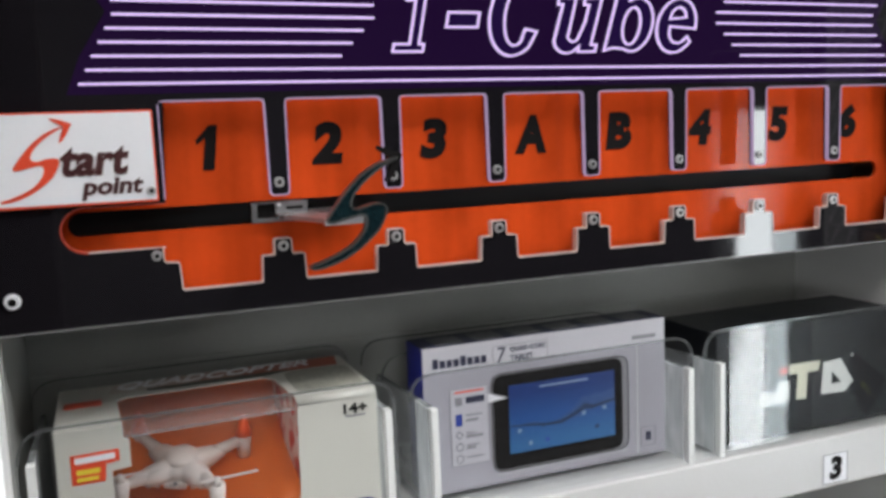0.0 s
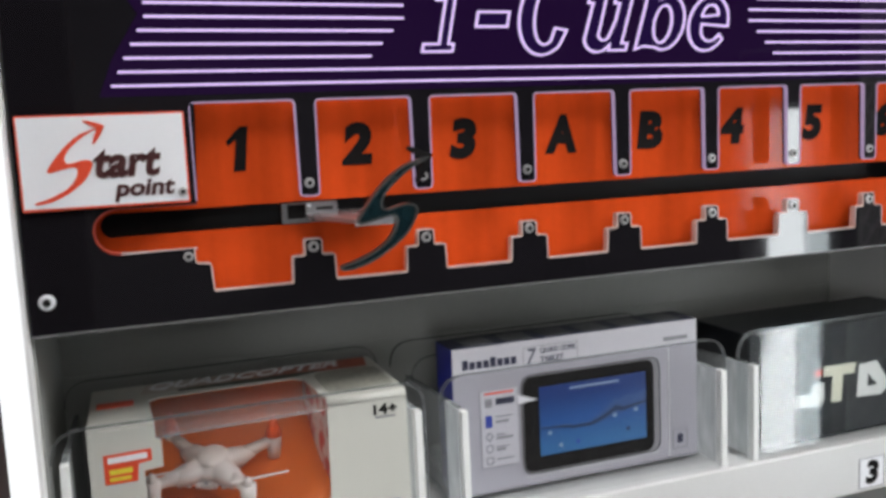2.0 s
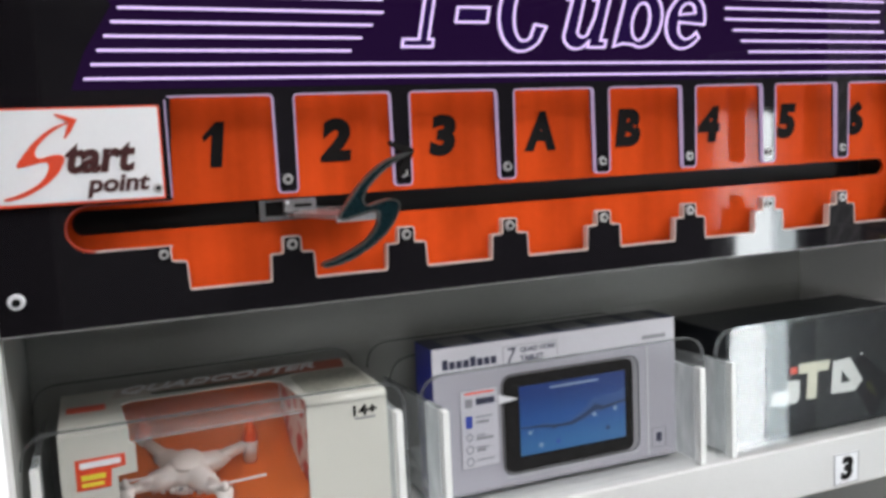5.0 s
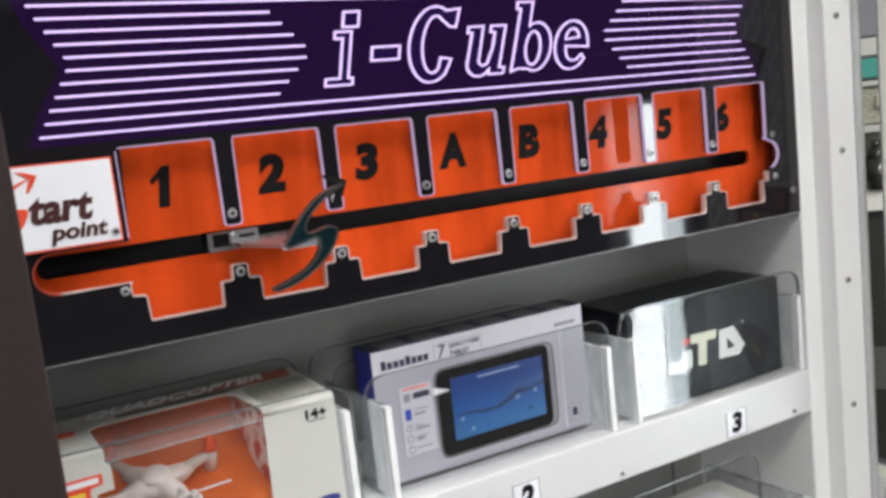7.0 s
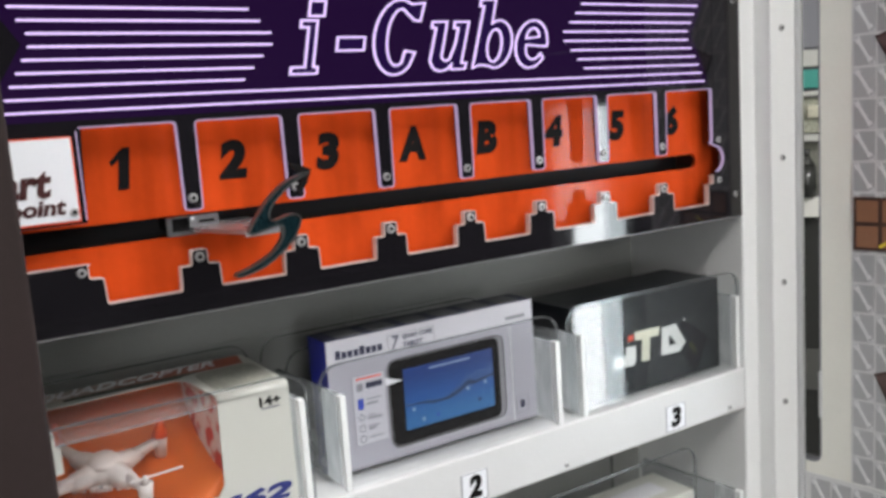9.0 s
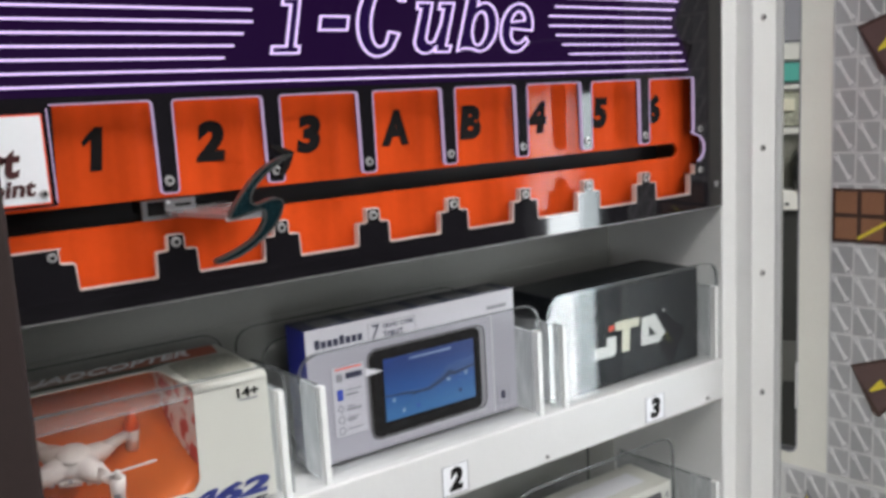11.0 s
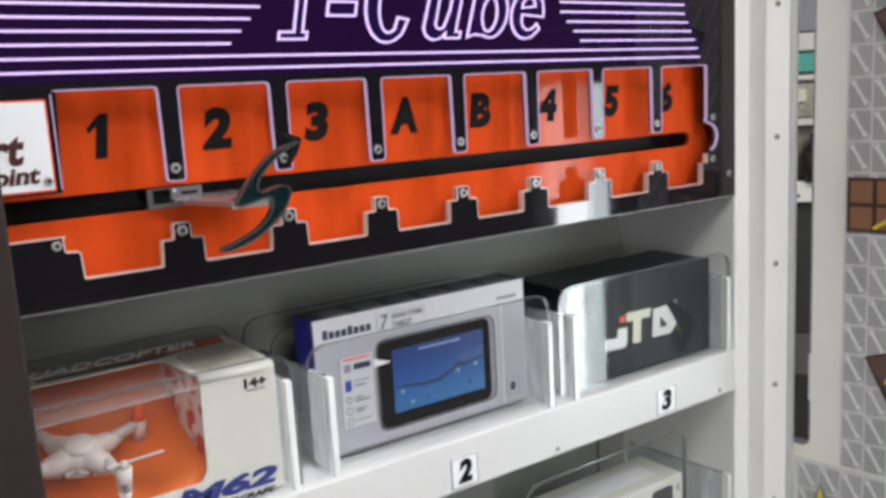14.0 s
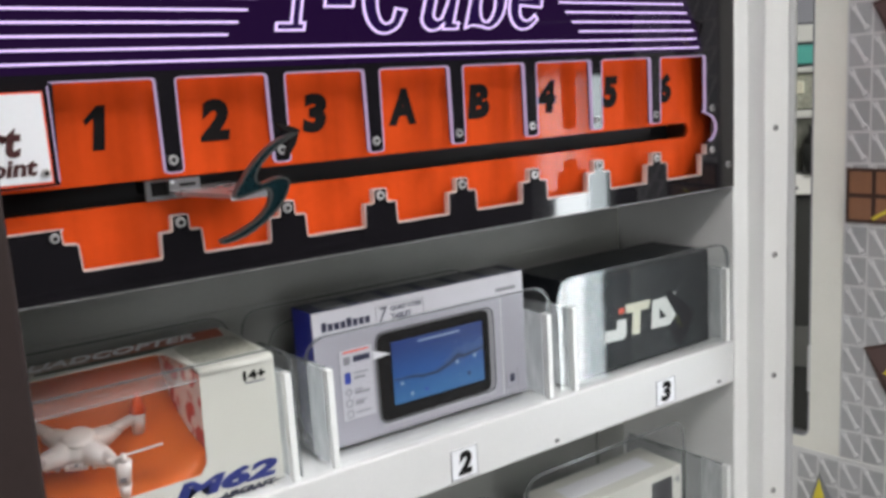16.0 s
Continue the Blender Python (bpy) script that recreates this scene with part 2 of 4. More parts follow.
_t, _r, _m, _c = _n.new("ShaderNodeTexNoise"), _n.new("ShaderNodeMapRange"), _n.new("ShaderNodeMix"), _n.new("ShaderNodeTexCoord")
_t.inputs["Scale"].default_value = 70
_r.inputs["From Min"].default_value, _r.inputs["From Max"].default_value = 0.50, 0.56
_m.data_type = "RGBA"
_l.new(_c.outputs["Object"], _t.inputs["Vector"])
_l.new(_t.outputs["Fac"], _r.inputs["Value"])
_l.new(_r.outputs["Result"], _m.inputs[0])
_l.new(_src, _m.inputs[6])
_m.inputs[7].default_value = (0.55, 0.04, 0.03, 1)
_l.new(_m.outputs[2], _n["Principled BSDF"].inputs["Base Color"])

# the tablet picture on the carton: a blue gradient with a dark ridge
SCREEN_BLUE = bpy.data.materials.new("printed_blue_picture")
SCREEN_BLUE.use_nodes = True
_n, _l = SCREEN_BLUE.node_tree.nodes, SCREEN_BLUE.node_tree.links
_co, _sep, _rmp = _n.new("ShaderNodeTexCoord"), _n.new("ShaderNodeSeparateXYZ"), _n.new("ShaderNodeValToRGB")
_l.new(_co.outputs["Generated"], _sep.inputs[0])
_l.new(_sep.outputs["Z"], _rmp.inputs[0])
_rmp.color_ramp.elements[0].color, _rmp.color_ramp.elements[1].color = (0.030, 0.120, 0.29, 1), (0.008, 0.032, 0.155, 1)
_rmp.color_ramp.elements[0].position, _rmp.color_ramp.elements[1].position = 0.1, 0.85
_e = _rmp.color_ramp.elements.new(0.45)
_e.color = (0.016, 0.075, 0.25, 1)
_l.new(_rmp.outputs[0], _n["Principled BSDF"].inputs["Base Color"])
_n["Principled BSDF"].inputs["Roughness"].default_value = 0.35

# ---- building helpers ----
BASE = {}


def thing(name, x, y, z, label, category, group="", kind=""):
    ob = new(name)
    ob.empty_display_size = 0.02
    ob.location = (x, y, z)
    BASE[ob] = Vector((x, y, z))
    return tagged(ob, label, category, group, kind)


def part(name, bm, mat, parent, label="", smooth=False, shadow=True):
    """Links a bmesh, given in world metres, as one mesh under a thing or a part."""
    base = BASE[parent]
    bmesh.ops.translate(bm, verts=bm.verts, vec=-base)
    bmesh.ops.recalc_face_normals(bm, faces=bm.faces)
    me = bpy.data.meshes.new(name)
    bm.to_mesh(me)
    bm.free()
    for m in mat if isinstance(mat, (list, tuple)) else [mat]:
        me.materials.append(m)
    if smooth:
        for p in me.polygons:
            p.use_smooth = True
    ob = new(name, me)
    ob.parent = parent
    ob.visible_shadow = shadow
    BASE[ob] = base
    return tagged(ob, label)


def single(name, bm, mat, x, y, z, label, category, group="", kind=""):
    """A thing of one mesh, its origin at its base."""
    bmesh.ops.translate(bm, verts=bm.verts, vec=(-x, -y, -z))
    bmesh.ops.recalc_face_normals(bm, faces=bm.faces)
    me = bpy.data.meshes.new(name)
    bm.to_mesh(me)
    bm.free()
    me.materials.append(mat)
    ob = new(name, me)
    ob.location = (x, y, z)
    BASE[ob] = Vector((x, y, z))
    return tagged(ob, label, category, group, kind)


def box(x0, x1, y0, y1, z0, z1, bevel=0.0, bm=None):
    bm = bm or bmesh.new()
    m = Matrix.Translation(((x0 + x1) / 2, (y0 + y1) / 2, (z0 + z1) / 2)) @ Matrix.Diagonal((abs(x1 - x0), abs(y1 - y0), abs(z1 - z0), 1))
    made = bmesh.ops.create_cube(bm, size=1, matrix=m)
    if bevel:
        edges = list({e for v in made["verts"] for e in v.link_edges})
        bmesh.ops.bevel(bm, geom=edges, offset=bevel, segments=2, profile=0.5, affect="EDGES")
    return bm


def rod(a, b, r0, r1=None, seg=12, bm=None):
    bm = bm or bmesh.new()
    a, b = Vector(a), Vector(b)
    m = Matrix.Translation((a + b) / 2) @ (b - a).to_track_quat("Z", "Y").to_matrix().to_4x4()
    bmesh.ops.create_cone(bm, cap_ends=True, segments=seg, radius1=r0, radius2=r0 if r1 is None else r1, depth=(b - a).length, matrix=m)
    return bm


def ball(c, sx, sy, sz, bm=None, rot=None):
    bm = bm or bmesh.new()
    m = Matrix.Translation(c) @ (rot or Matrix.Identity(4)) @ Matrix.Diagonal((sx, sy, sz, 1))
    bmesh.ops.create_uvsphere(bm, u_segments=20, v_segments=12, radius=1, matrix=m)
    return bm


def rounded(pts, r, seg=4):
    """A closed outline with its corners rounded; r is one radius or one for each corner."""
    out = []
    n = len(pts)
    for i, p in enumerate(pts):
        rad = r[i] if isinstance(r, (list, tuple)) else r
        p, a, b = Vector(p), Vector(pts[i - 1]), Vector(pts[(i + 1) % n])
        u, v = (a - p), (b - p)
        k = min(rad, u.length * 0.49, v.length * 0.49)
        if k < 1e-6:
            out.append(tuple(p))
            continue
        s, e = p + u.normalized() * k, p + v.normalized() * k
        for j in range(seg + 1):
            t = j / seg
            q = s * (1 - t) ** 2 + p * 2 * t * (1 - t) + e * t ** 2
            out.append(tuple(q))
    return out


def rect(x0, x1, z0, z1):
    return [(x0, z0), (x1, z0), (x1, z1), (x0, z1)]


def arc(cx, cz, rx, rz, a0, a1, seg=12):
    return [(cx + rx * math.cos(radians(a0 + (a1 - a0) * i / seg)), cz + rz * math.sin(radians(a0 + (a1 - a0) * i / seg))) for i in range(seg + 1)]


def plate(outer, holes, y0, y1, to3=None):
    """A flat sheet in the x-z plane from y0 (front) to y1, with holes through it."""
    bm = bmesh.new()
    to3 = to3 or (lambda x, z, y: (x, y, z))
    for y in (y0, y1):
        edges = []
        for loop in (outer, *holes):
            vs = [bm.verts.new(to3(x, z, y)) for x, z in loop]
            edges += [bm.edges.new((vs[i - 1], vs[i])) for i in range(len(vs))]
        bmesh.ops.triangle_fill(bm, use_beauty=True, use_dissolve=False, edges=edges)
    for loop in (outer, *holes):
        f = [bm.verts.new(to3(x, z, y0)) for x, z in loop]
        b = [bm.verts.new(to3(x, z, y1)) for x, z in loop]
        for i in range(len(loop)):
            bm.faces.new((f[i - 1], f[i], b[i], b[i - 1]))
    bmesh.ops.remove_doubles(bm, verts=bm.verts, dist=1e-6)
    return bm


def ribbon(pts, width, y0, y1, closed=False, bm=None, to3=None):
    """A strip of one width (or a width for each point) that follows a line in the x-z plane, from y0 to y1 deep."""
    bm = bm or bmesh.new()
    to3 = to3 or (lambda x, z, y: (x, y, z))
    n = len(pts)
    rows = []
    for i in range(n):
        a = Vector(pts[i - 1] if closed or i else pts[0])
        b = Vector(pts[(i + 1) % n] if closed or i < n - 1 else pts[-1])
        p = Vector(pts[i])
        d1, d2 = (p - a), (b - p)
        d1 = d1.normalized() if d1.length > 1e-9 else d2.normalized()
        d2 = d2.normalized() if d2.length > 1e-9 else d1
        t = (d1 + d2)
        t = t.normalized() if t.length > 1e-6 else d1
        nrm = Vector((-t.y, t.x))
        w = (width[i] if isinstance(width, (list, tuple)) else width) / 2
        k = 1 / max(0.5, abs(nrm.dot(Vector((-d1.y, d1.x)))))
        l, r = p + nrm * w * k, p - nrm * w * k
        rows.append([bm.verts.new(to3(*q)) for q in ((l.x, l.y, y0), (r.x, r.y, y0), (r.x, r.y, y1), (l.x, l.y, y1))])
    for i in range(n if closed else n - 1):
        a, b = rows[i], rows[(i + 1) % n]
        for j in range(4):
            bm.faces.new((a[j], a[(j + 1) % 4], b[(j + 1) % 4], b[j]))
    if not closed:
        bm.faces.new(rows[0])
        bm.faces.new(rows[-1])
    return bm


def text_bm(words, x0, x1, z0, z1, y, depth=0.0003, shear=0.0, bold=0.0, flat=False, swell=0.0):
    """Words fitted into a frame on a sheet that faces -y (or up, where flat: z0 and z1 are then y, and y is the height)."""
    cu = bpy.data.curves.new("words", "FONT")
    cu.body, cu.shear, cu.offset, cu.extrude = words, shear, bold, 0.02
    cu.resolution_u = 4
    ob = bpy.data.objects.new("words", cu)
    scene.collection.objects.link(ob)
    me = bpy.data.meshes.new_from_object(ob.evaluated_get(bpy.context.evaluated_depsgraph_get()))
    bm = bmesh.new()
    bm.from_mesh(me)
    bpy.data.objects.remove(ob)
    bpy.data.curves.remove(cu)
    bpy.data.meshes.remove(me)
    if swell:
        bmesh.ops.remove_doubles(bm, verts=bm.verts, dist=1e-5)
        bm.normal_update()
        for v, way in [(v, sum((f.normal for f in v.link_faces if abs(f.normal.z) < 0.5), Vector())) for v in bm.verts]:
            if way.length > 1e-6:
                v.co += way.normalized() * swell
    xs, ys = [v.co.x for v in bm.verts], [v.co.y for v in bm.verts]
    ax, bx, ay, by = min(xs), max(xs), min(ys), max(ys)
    for v in bm.verts:
        px, pz, d = x0 + (v.co.x - ax) / (bx - ax) * (x1 - x0), z0 + (v.co.y - ay) / (by - ay) * (z1 - z0), depth * v.co.z / 0.02
        v.co = (px, pz, y + d) if flat else (px, y - d, pz)
    return bm


def screw(parent, x, y, z, r=0.0035, name="screw"):
    bm = rod((x, y + 0.001, z), (x, y - 0.0012, z), r, r * 0.85, 14)
    ob = part(name, bm, STEEL, parent)
    part("recess", rod((x, y - 0.0011, z), (x, y - 0.0016, z), r * 0.45, None, 6), BLACK_PRINT, ob)
    return ob


# ---- the room ----
def slab(name, x0, x1, y0, y1, z0, z1, mat, label):
    return single(name, box(x0, x1, y0, y1, z0, z1), mat, (x0 + x1) / 2, (y0 + y1) / 2, z0, label, "structure", kind="structure")


slab("floor", -3.2, 4.2, -7.1, 2.2, -0.1, 0.0, ROOM_FLOOR, "grey vinyl floor of the shop")
slab("ceiling", -3.2, 4.2, -7.1, 2.2, 2.7, 2.8, ROOM_CEILING, "pale ceiling boards")
slab("wall_north", -3.2, 4.2, 2.1, 2.2, 0.0, 2.7, ROOM_WALL, "plain grey painted wall")
slab("wall_west", -3.2, -3.1, -7.0, 2.1, 0.0, 2.7, ROOM_WALL, "plain grey painted wall")
# south wall with an unseen window, added to give low front light
WX0, WX1, WZ0, WZ1 = -2.60, -1.20, 0.6, 2.3
bm = box(-3.2, WX0, -7.1, -7.0, 0.0, 2.7)
box(WX1, 4.2, -7.1, -7.0, 0.0, 2.7, 0.0, bm)
box(WX0, WX1, -7.1, -7.0, 0.0, WZ0, 0.0, bm)
box(WX0, WX1, -7.1, -7.0, WZ1, 2.7, 0.0, bm)
single("wall_south", bm, ROOM_WALL, 0.5, -7.05, 0.0, "plain grey painted wall with an added window opening", "structure", kind="structure")
slab("wall_east", 4.1, 4.2, -7.0, 2.1, 0.0, 2.7, ROOM_WALL, "plain grey painted wall")


win = thing("fill_window", (WX0 + WX1) / 2, -7.05, WZ0, "added unseen window in a white frame for the low fill light", "structure", kind="structure")
part("window_frame", plate(rect(WX0, WX1, WZ0, WZ1), [rect(WX0 + 0.05, -1.92, WZ0 + 0.05, WZ1 - 0.05), rect(-1.88, WX1 - 0.05, WZ0 + 0.05, WZ1 - 0.05)], -7.08, -7.02), WHITE_PAINT, win)
for xa, xb in ((WX0 + 0.05, -1.92), (-1.88, WX1 - 0.05)):
    part("pane", box(xa, xb, -7.053, -7.047, WZ0 + 0.05, WZ1 - 0.05), CLEAR_ACRYLIC, win, shadow=False)


def ceiling_light(x, y, k=1.0):
    t = thing("ceiling_light", x, y, 2.64, "unseen flat white ceiling light panel", "ceiling light", "ceiling lights")
    part("frame", plate(rect(x - 0.60 * k - 0.04, x + 0.60 * k + 0.04, y - 0.30 * k - 0.04, y + 0.30 * k + 0.04), [rect(x - 0.60 * k, x + 0.60 * k, y - 0.30 * k, y + 0.30 * k)], 2.635, 2.70, lambda a, b, c: (a, b, c)), WHITE_PAINT, t)
    part("diffuser", box(x - 0.60 * k, x + 0.60 * k, y - 0.30 * k, y + 0.30 * k, 2.66, 2.68), LAMP_FACE, t)


ceiling_light(0.25, -1.30)
ceiling_light(1.60, -0.75)
ceiling_light(0.10, -2.60)
# panels for the two added lamps
ceiling_light(-1.45, -1.00)
ceiling_light(0.00, -5.20, 2.0)

# slim lit column before the neighbouring machine, mirrored in the gloss sheet and the bins
CX, CY = 0.793, -0.430
LC = Matrix.Translation((CX, CY, 0)) @ Matrix.Rotation(math.atan2(-CY, 0.41 - CX) - math.pi / 2, 4, "Z")
col = thing("light_column", CX, CY, 0, "slim black column with a lit white face standing on the floor", "light column")


def column_part(name, shapes, mat, label):
    bm = bmesh.new()
    for dims, bevel in shapes:
        box(*dims, bevel, bm)
    bmesh.ops.transform(bm, matrix=LC, verts=bm.verts)
    part(name, bm, mat, col, label)


column_part("housing", (((-0.062, 0.066, -0.075, 0.0, 0.0, 0.96), 0.004), ((-0.062, 0.066, -0.075, 0.0, 1.442, 1.52), 0.004), ((-0.062, 0.066, -0.075, -0.040, 0.96, 1.442), 0.0)), RUBBER, "black housing")
column_part("diffuser", (((-0.026, 0.020, -0.038, -0.006, 0.962, 1.440), 0.005),), WHITE_TUBE, "glowing white diffuser")
column_part("diffuser", (((0.023, 0.050, -0.038, -0.010, 0.962, 1.440), 0.004),), SIDE_TUBE, "dimmer side diffuser")

# ---- the prize machine ----
PITCH = 0.07
SHELF = 1.174
machine = thing("prize_machine", 0.256, 0.12, 0.0, "white prize machine with black lit sheet and orange target windows", "game machine")
XL, XR = -0.086, 0.5965

bm = box(XL - 0.055, XL, 0.0, 0.30, 0.0, 1.90, 0.002)
part("side_wall", bm, WHITE_PAINT, machine)
bm = box(XR, XR + 0.055, 0.0, 0.30, 0.0, 1.90, 0.002)
part("side_wall", bm, WHITE_PAINT, machine)
part("back_wall", box(XL, XR, BACK, BACK + 0.015, 0.75, 1.88), GREY_WALL, machine, "grey back board")
part("back_panel", box(XL + 0.0010, XR - 0.0010, BACK - 0.0016, BACK - 0.0002, 1.1750, 1.2672, 0.0004), GREY_WALL, machine, "grey lower back panel")
# thin grey board put in for the shade on the left inner wall
part("side_lining", box(XL + 0.0002, XL + 0.0014, 0.0062, BACK - 0.002, 1.1755, 1.3250), GREY_WALL, machine, "added grey board that darkens the left inner side")
part("roof", box(XL - 0.055, XR + 0.055, 0.0, 0.30, 1.90, 1.92, 0.002), WHITE_PAINT, machine)
part("base_panel", box(XL, XR, 0.0, 0.02, 0.0, 0.78, 0.002), WHITE_PAINT, machine)
# trims beside the opening
for side, xa, xb in (("r", 0.6165, 0.6535), ("l", -0.143, -0.0865)):
    trim = part("frame_trim", box(xa, xb, -0.019, 0.0, 0.05, 1.88, 0.0015), WHITE_PAINT, machine, "white screwed trim strip")
    if side == "l":
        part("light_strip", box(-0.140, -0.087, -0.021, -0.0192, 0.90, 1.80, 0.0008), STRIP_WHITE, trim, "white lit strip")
        continue
    for k in range(9):
        z = 0.772 + 0.1213 * k
        screw(trim, 0.632 if side == "r" else -0.125, -0.0195, z, 0.0032)
part("edge_strip", box(0.6545, 0.6585, -0.024, 0.02, 0.05, 1.88, 0.0008), ALUMINIUM, machine, "aluminium edge strip")
part("edge_strip", box(0.6590, 0.6600, -0.012, 0.02, 0.05, 1.88), RUBBER, machine, "dark seal strip")

# opening in the black sheet
top, low = 1.448, 1.342
up = [(0.006, top)]
for k in range(1, 8):
    c = PITCH * k + 0.0003
    up += [(c - 0.0060, top), (c - 0.0055, 1.3925), (c + 0.0055, 1.3925), (c + 0.0060, top)]
up += [(0.556, top), (0.556, 1.3985)]
right = [(0.5575, 1.397)] + arc(0.5585, 1.3835, 0.0125, 0.0125, 75, -75, 10) + [(0.556, 1.3690), (0.556, 1.3605)]
lower = [(0.549, 1.3605), (0.549, low)]
for k in range(7, 0, -1):
    c = PITCH * k
    lower += [(c + 0.0130, low), (c + 0.0125, 1.3575), (c + 0.0052, 1.3575), (c + 0.0050, 1.3670),
              (c - 0.0050, 1.3670), (c - 0.0052, 1.3575), (c - 0.0125, 1.3575), (c - 0.0130, low)]
lower += [(0.0118, low), (0.0110, 1.3580), (0.0030, 1.3585), (0.0025, 1.3672)]
left = [(-0.036, 1.3672)] + arc(-0.037, 1.3795, 0.0122, 0.0122, 265, 95, 10) + [(-0.036, 1.3918), (0.006, 1.3918)]
opening = rounded(up, 0.0028) + right + rounded(lower, 0.0014, 2)[0:] + left
sheet = part("front_sheet", plate(rect(XL + 0.001, XR - 0.0005, 1.3268, 1.86), [opening], 0.0, 0.005), BLACK_SHEET, machine, "black gloss acrylic sheet")
part("sheet_edge", box(XL + 0.001, XR - 0.0005, 0.0, 0.005, 1.3258, 1.3267), SHEET_EDGE, sheet, "clear cut lower edge")

up_r = rounded(up, 0.0028)
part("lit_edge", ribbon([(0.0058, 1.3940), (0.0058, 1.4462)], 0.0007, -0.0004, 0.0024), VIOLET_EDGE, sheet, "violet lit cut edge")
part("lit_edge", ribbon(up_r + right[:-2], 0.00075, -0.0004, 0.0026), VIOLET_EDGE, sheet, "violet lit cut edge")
part("cut_edge", ribbon(right[-2:] + rounded(lower, 0.0014, 2) + left[:1], 0.0007, -0.0004, 0.0048), PALE_EDGE, sheet, "pale cut edge")
part("cut_edge", ribbon(left, 0.0008, -0.0004, 0.0070), RED_EDGE, sheet, "dark red cut edge")

for k in range(1, 8):
    screw(sheet, PITCH * k, -0.0002, 1.400, 0.0033)
    screw(sheet, PITCH * k, -0.0002, 1.3625, 0.0035)
for x, z in ((0.564, 1.401), (0.564, 1.3635), (0.587, 1.348), (-0.001, 1.3628), (0.587, 1.527), (-0.0757, 1.527)):
    screw(sheet, x, -0.0002, z, 0.0030)
washer = part("washer", rod((-0.0757, 0.0, 1.3445), (-0.0757, -0.0018, 1.3445), 0.0044, 0.0038, 20), SIGN_WHITE, sheet, "white plastic washer")
part("screw_head", rod((-0.0757, -0.0017, 1.3445), (-0.0757, -0.0026, 1.3445), 0.0022, None, 12), DARK_METAL, washer)

# violet haze of the sign, put into a faintly glowing sheet
haze_line = [(-0.0400, 1.4522), (0.5520, 1.4522), (0.5440, 1.4720), (0.5300, 1.4960), (0.5440, 1.5200), (0.5520, 1.5420), (-0.0400, 1.5420), (-0.0320, 1.5200), (-0.0170, 1.4960), (-0.0320, 1.4720)]
part("glow_film", plate(haze_line, [], -0.00015, -0.00002), HAZE_SHEET, sheet, "added violet sheet that carries the haze around the sign")
# unseen glowing strips behind the sheet, added to brighten the board
part("led_strip", box(0.014, 0.235, 0.0058, 0.0080, 1.3320, 1.3360), BOARD_FILL_LOW, machine, "added glowing strip that brightens the board from below")
part("led_strip", box(0.008, 0.554, 0.0056, 0.0080, 1.4530, 1.4570), BOARD_FILL_TOP, machine, "added glowing strip that brightens the board from above")

# light lines of the sign
ROW = 0.00735


def lean(x):
    """The sign sits a little out of level."""
    return 0.0026 * (0.50 - x) / 0.58


def light_line(x0, x1, z):
    part("light_line", ribbon([(x0, z + lean(x0)), (x1, z + lean(x1))], 0.0013, -0.0016, -0.0002), VIOLET_LINE, sheet)


for i in range(2):
    light_line(-0.0335 + 0.004 * i, 0.5455 - 0.0035 * i, 1.4555 + ROW * i)
    light_line(-0.0335 + 0.004 * i, 0.5455 - 0.0035 * i, 1.4555 + ROW * (11 - i))
for i in range(8):
    d = min(i, 7 - i)
    light_line(-0.0260 + 0.0040 * d, 0.1115 + 0.0070 * d, 1.4555 + ROW * (i + 2))
    light_line(0.4020 - 0.0068 * d, 0.5385 - 0.0045 * d, 1.4555 + ROW * (i + 2))

# outlined shapes of the machine's sign, slanted
Z0, CAP, SLANT = 1.4742, 0.0490, 0.21


def sign_shape(loops, hollow=True):
    bm = bmesh.new()
    lines = [[(x + SLANT * (z * CAP), Z0 + z * CAP) for x, z in lp] for lp in loops]
    for outer, holes in ([(lines[0], lines[1:])] if hollow else [(lp, []) for lp in lines]):
        part("sign_fill", plate(outer, holes, -0.0006, -0.0002), LETTER_GLOW, sheet, "dim violet letter field")
    for pts in lines:
        ribbon(pts, 0.0013, -0.0016, -0.0002, True, bm)
    part("sign_shape", bm, VIOLET_LINE, sheet, "outlined glowing sign shape")


def ring(cx, cz, rx, rz, a0, a1, seg=16):
    return arc(cx, cz, rx, rz, a0, a1, seg)


sign_shape([[(0.1432, 0.00), (0.1624, 0.00), (0.1624, 0.09), (0.1592, 0.09), (0.1592, 0.71), (0.1474, 0.71), (0.1474, 0.62), (0.1532, 0.62), (0.1532, 0.09), (0.1432, 0.09)],
            [(0.1526, 0.77), (0.1638, 0.77), (0.1638, 0.97), (0.1526, 0.97)]], False)
sign_shape([[(0.1755, 0.30), (0.1963, 0.30), (0.1963, 0.48), (0.1755, 0.48)]])
sign_shape([[(0.2421, 0.96)] + arc(0.2225, 0.47, 0.0190, 0.53, 62, 308, 22) + [(0.2380, 0.25), (0.2296, 0.28)] + arc(0.2235, 0.47, 0.0095, 0.40, 298, 58, 16) + [(0.2352, 0.71), (0.2400, 0.70)]])
sign_shape([[(0.2507, 0.69), (0.2632, 0.69), (0.2615, 0.22)] + arc(0.2655, 0.22, 0.0045, 0.10, 190, 320, 6) + [(0.2726, 0.38), (0.2736, 0.60), (0.2700, 0.60), (0.2700, 0.69),
            (0.2825, 0.69), (0.2795, 0.08), (0.2838, 0.08), (0.2832, -0.01), (0.2706, -0.01), (0.2708, 0.07)] + arc(0.2620, 0.17, 0.0105, 0.20, 300, 190, 8) + [(0.2542, 0.60), (0.2507, 0.60)]])
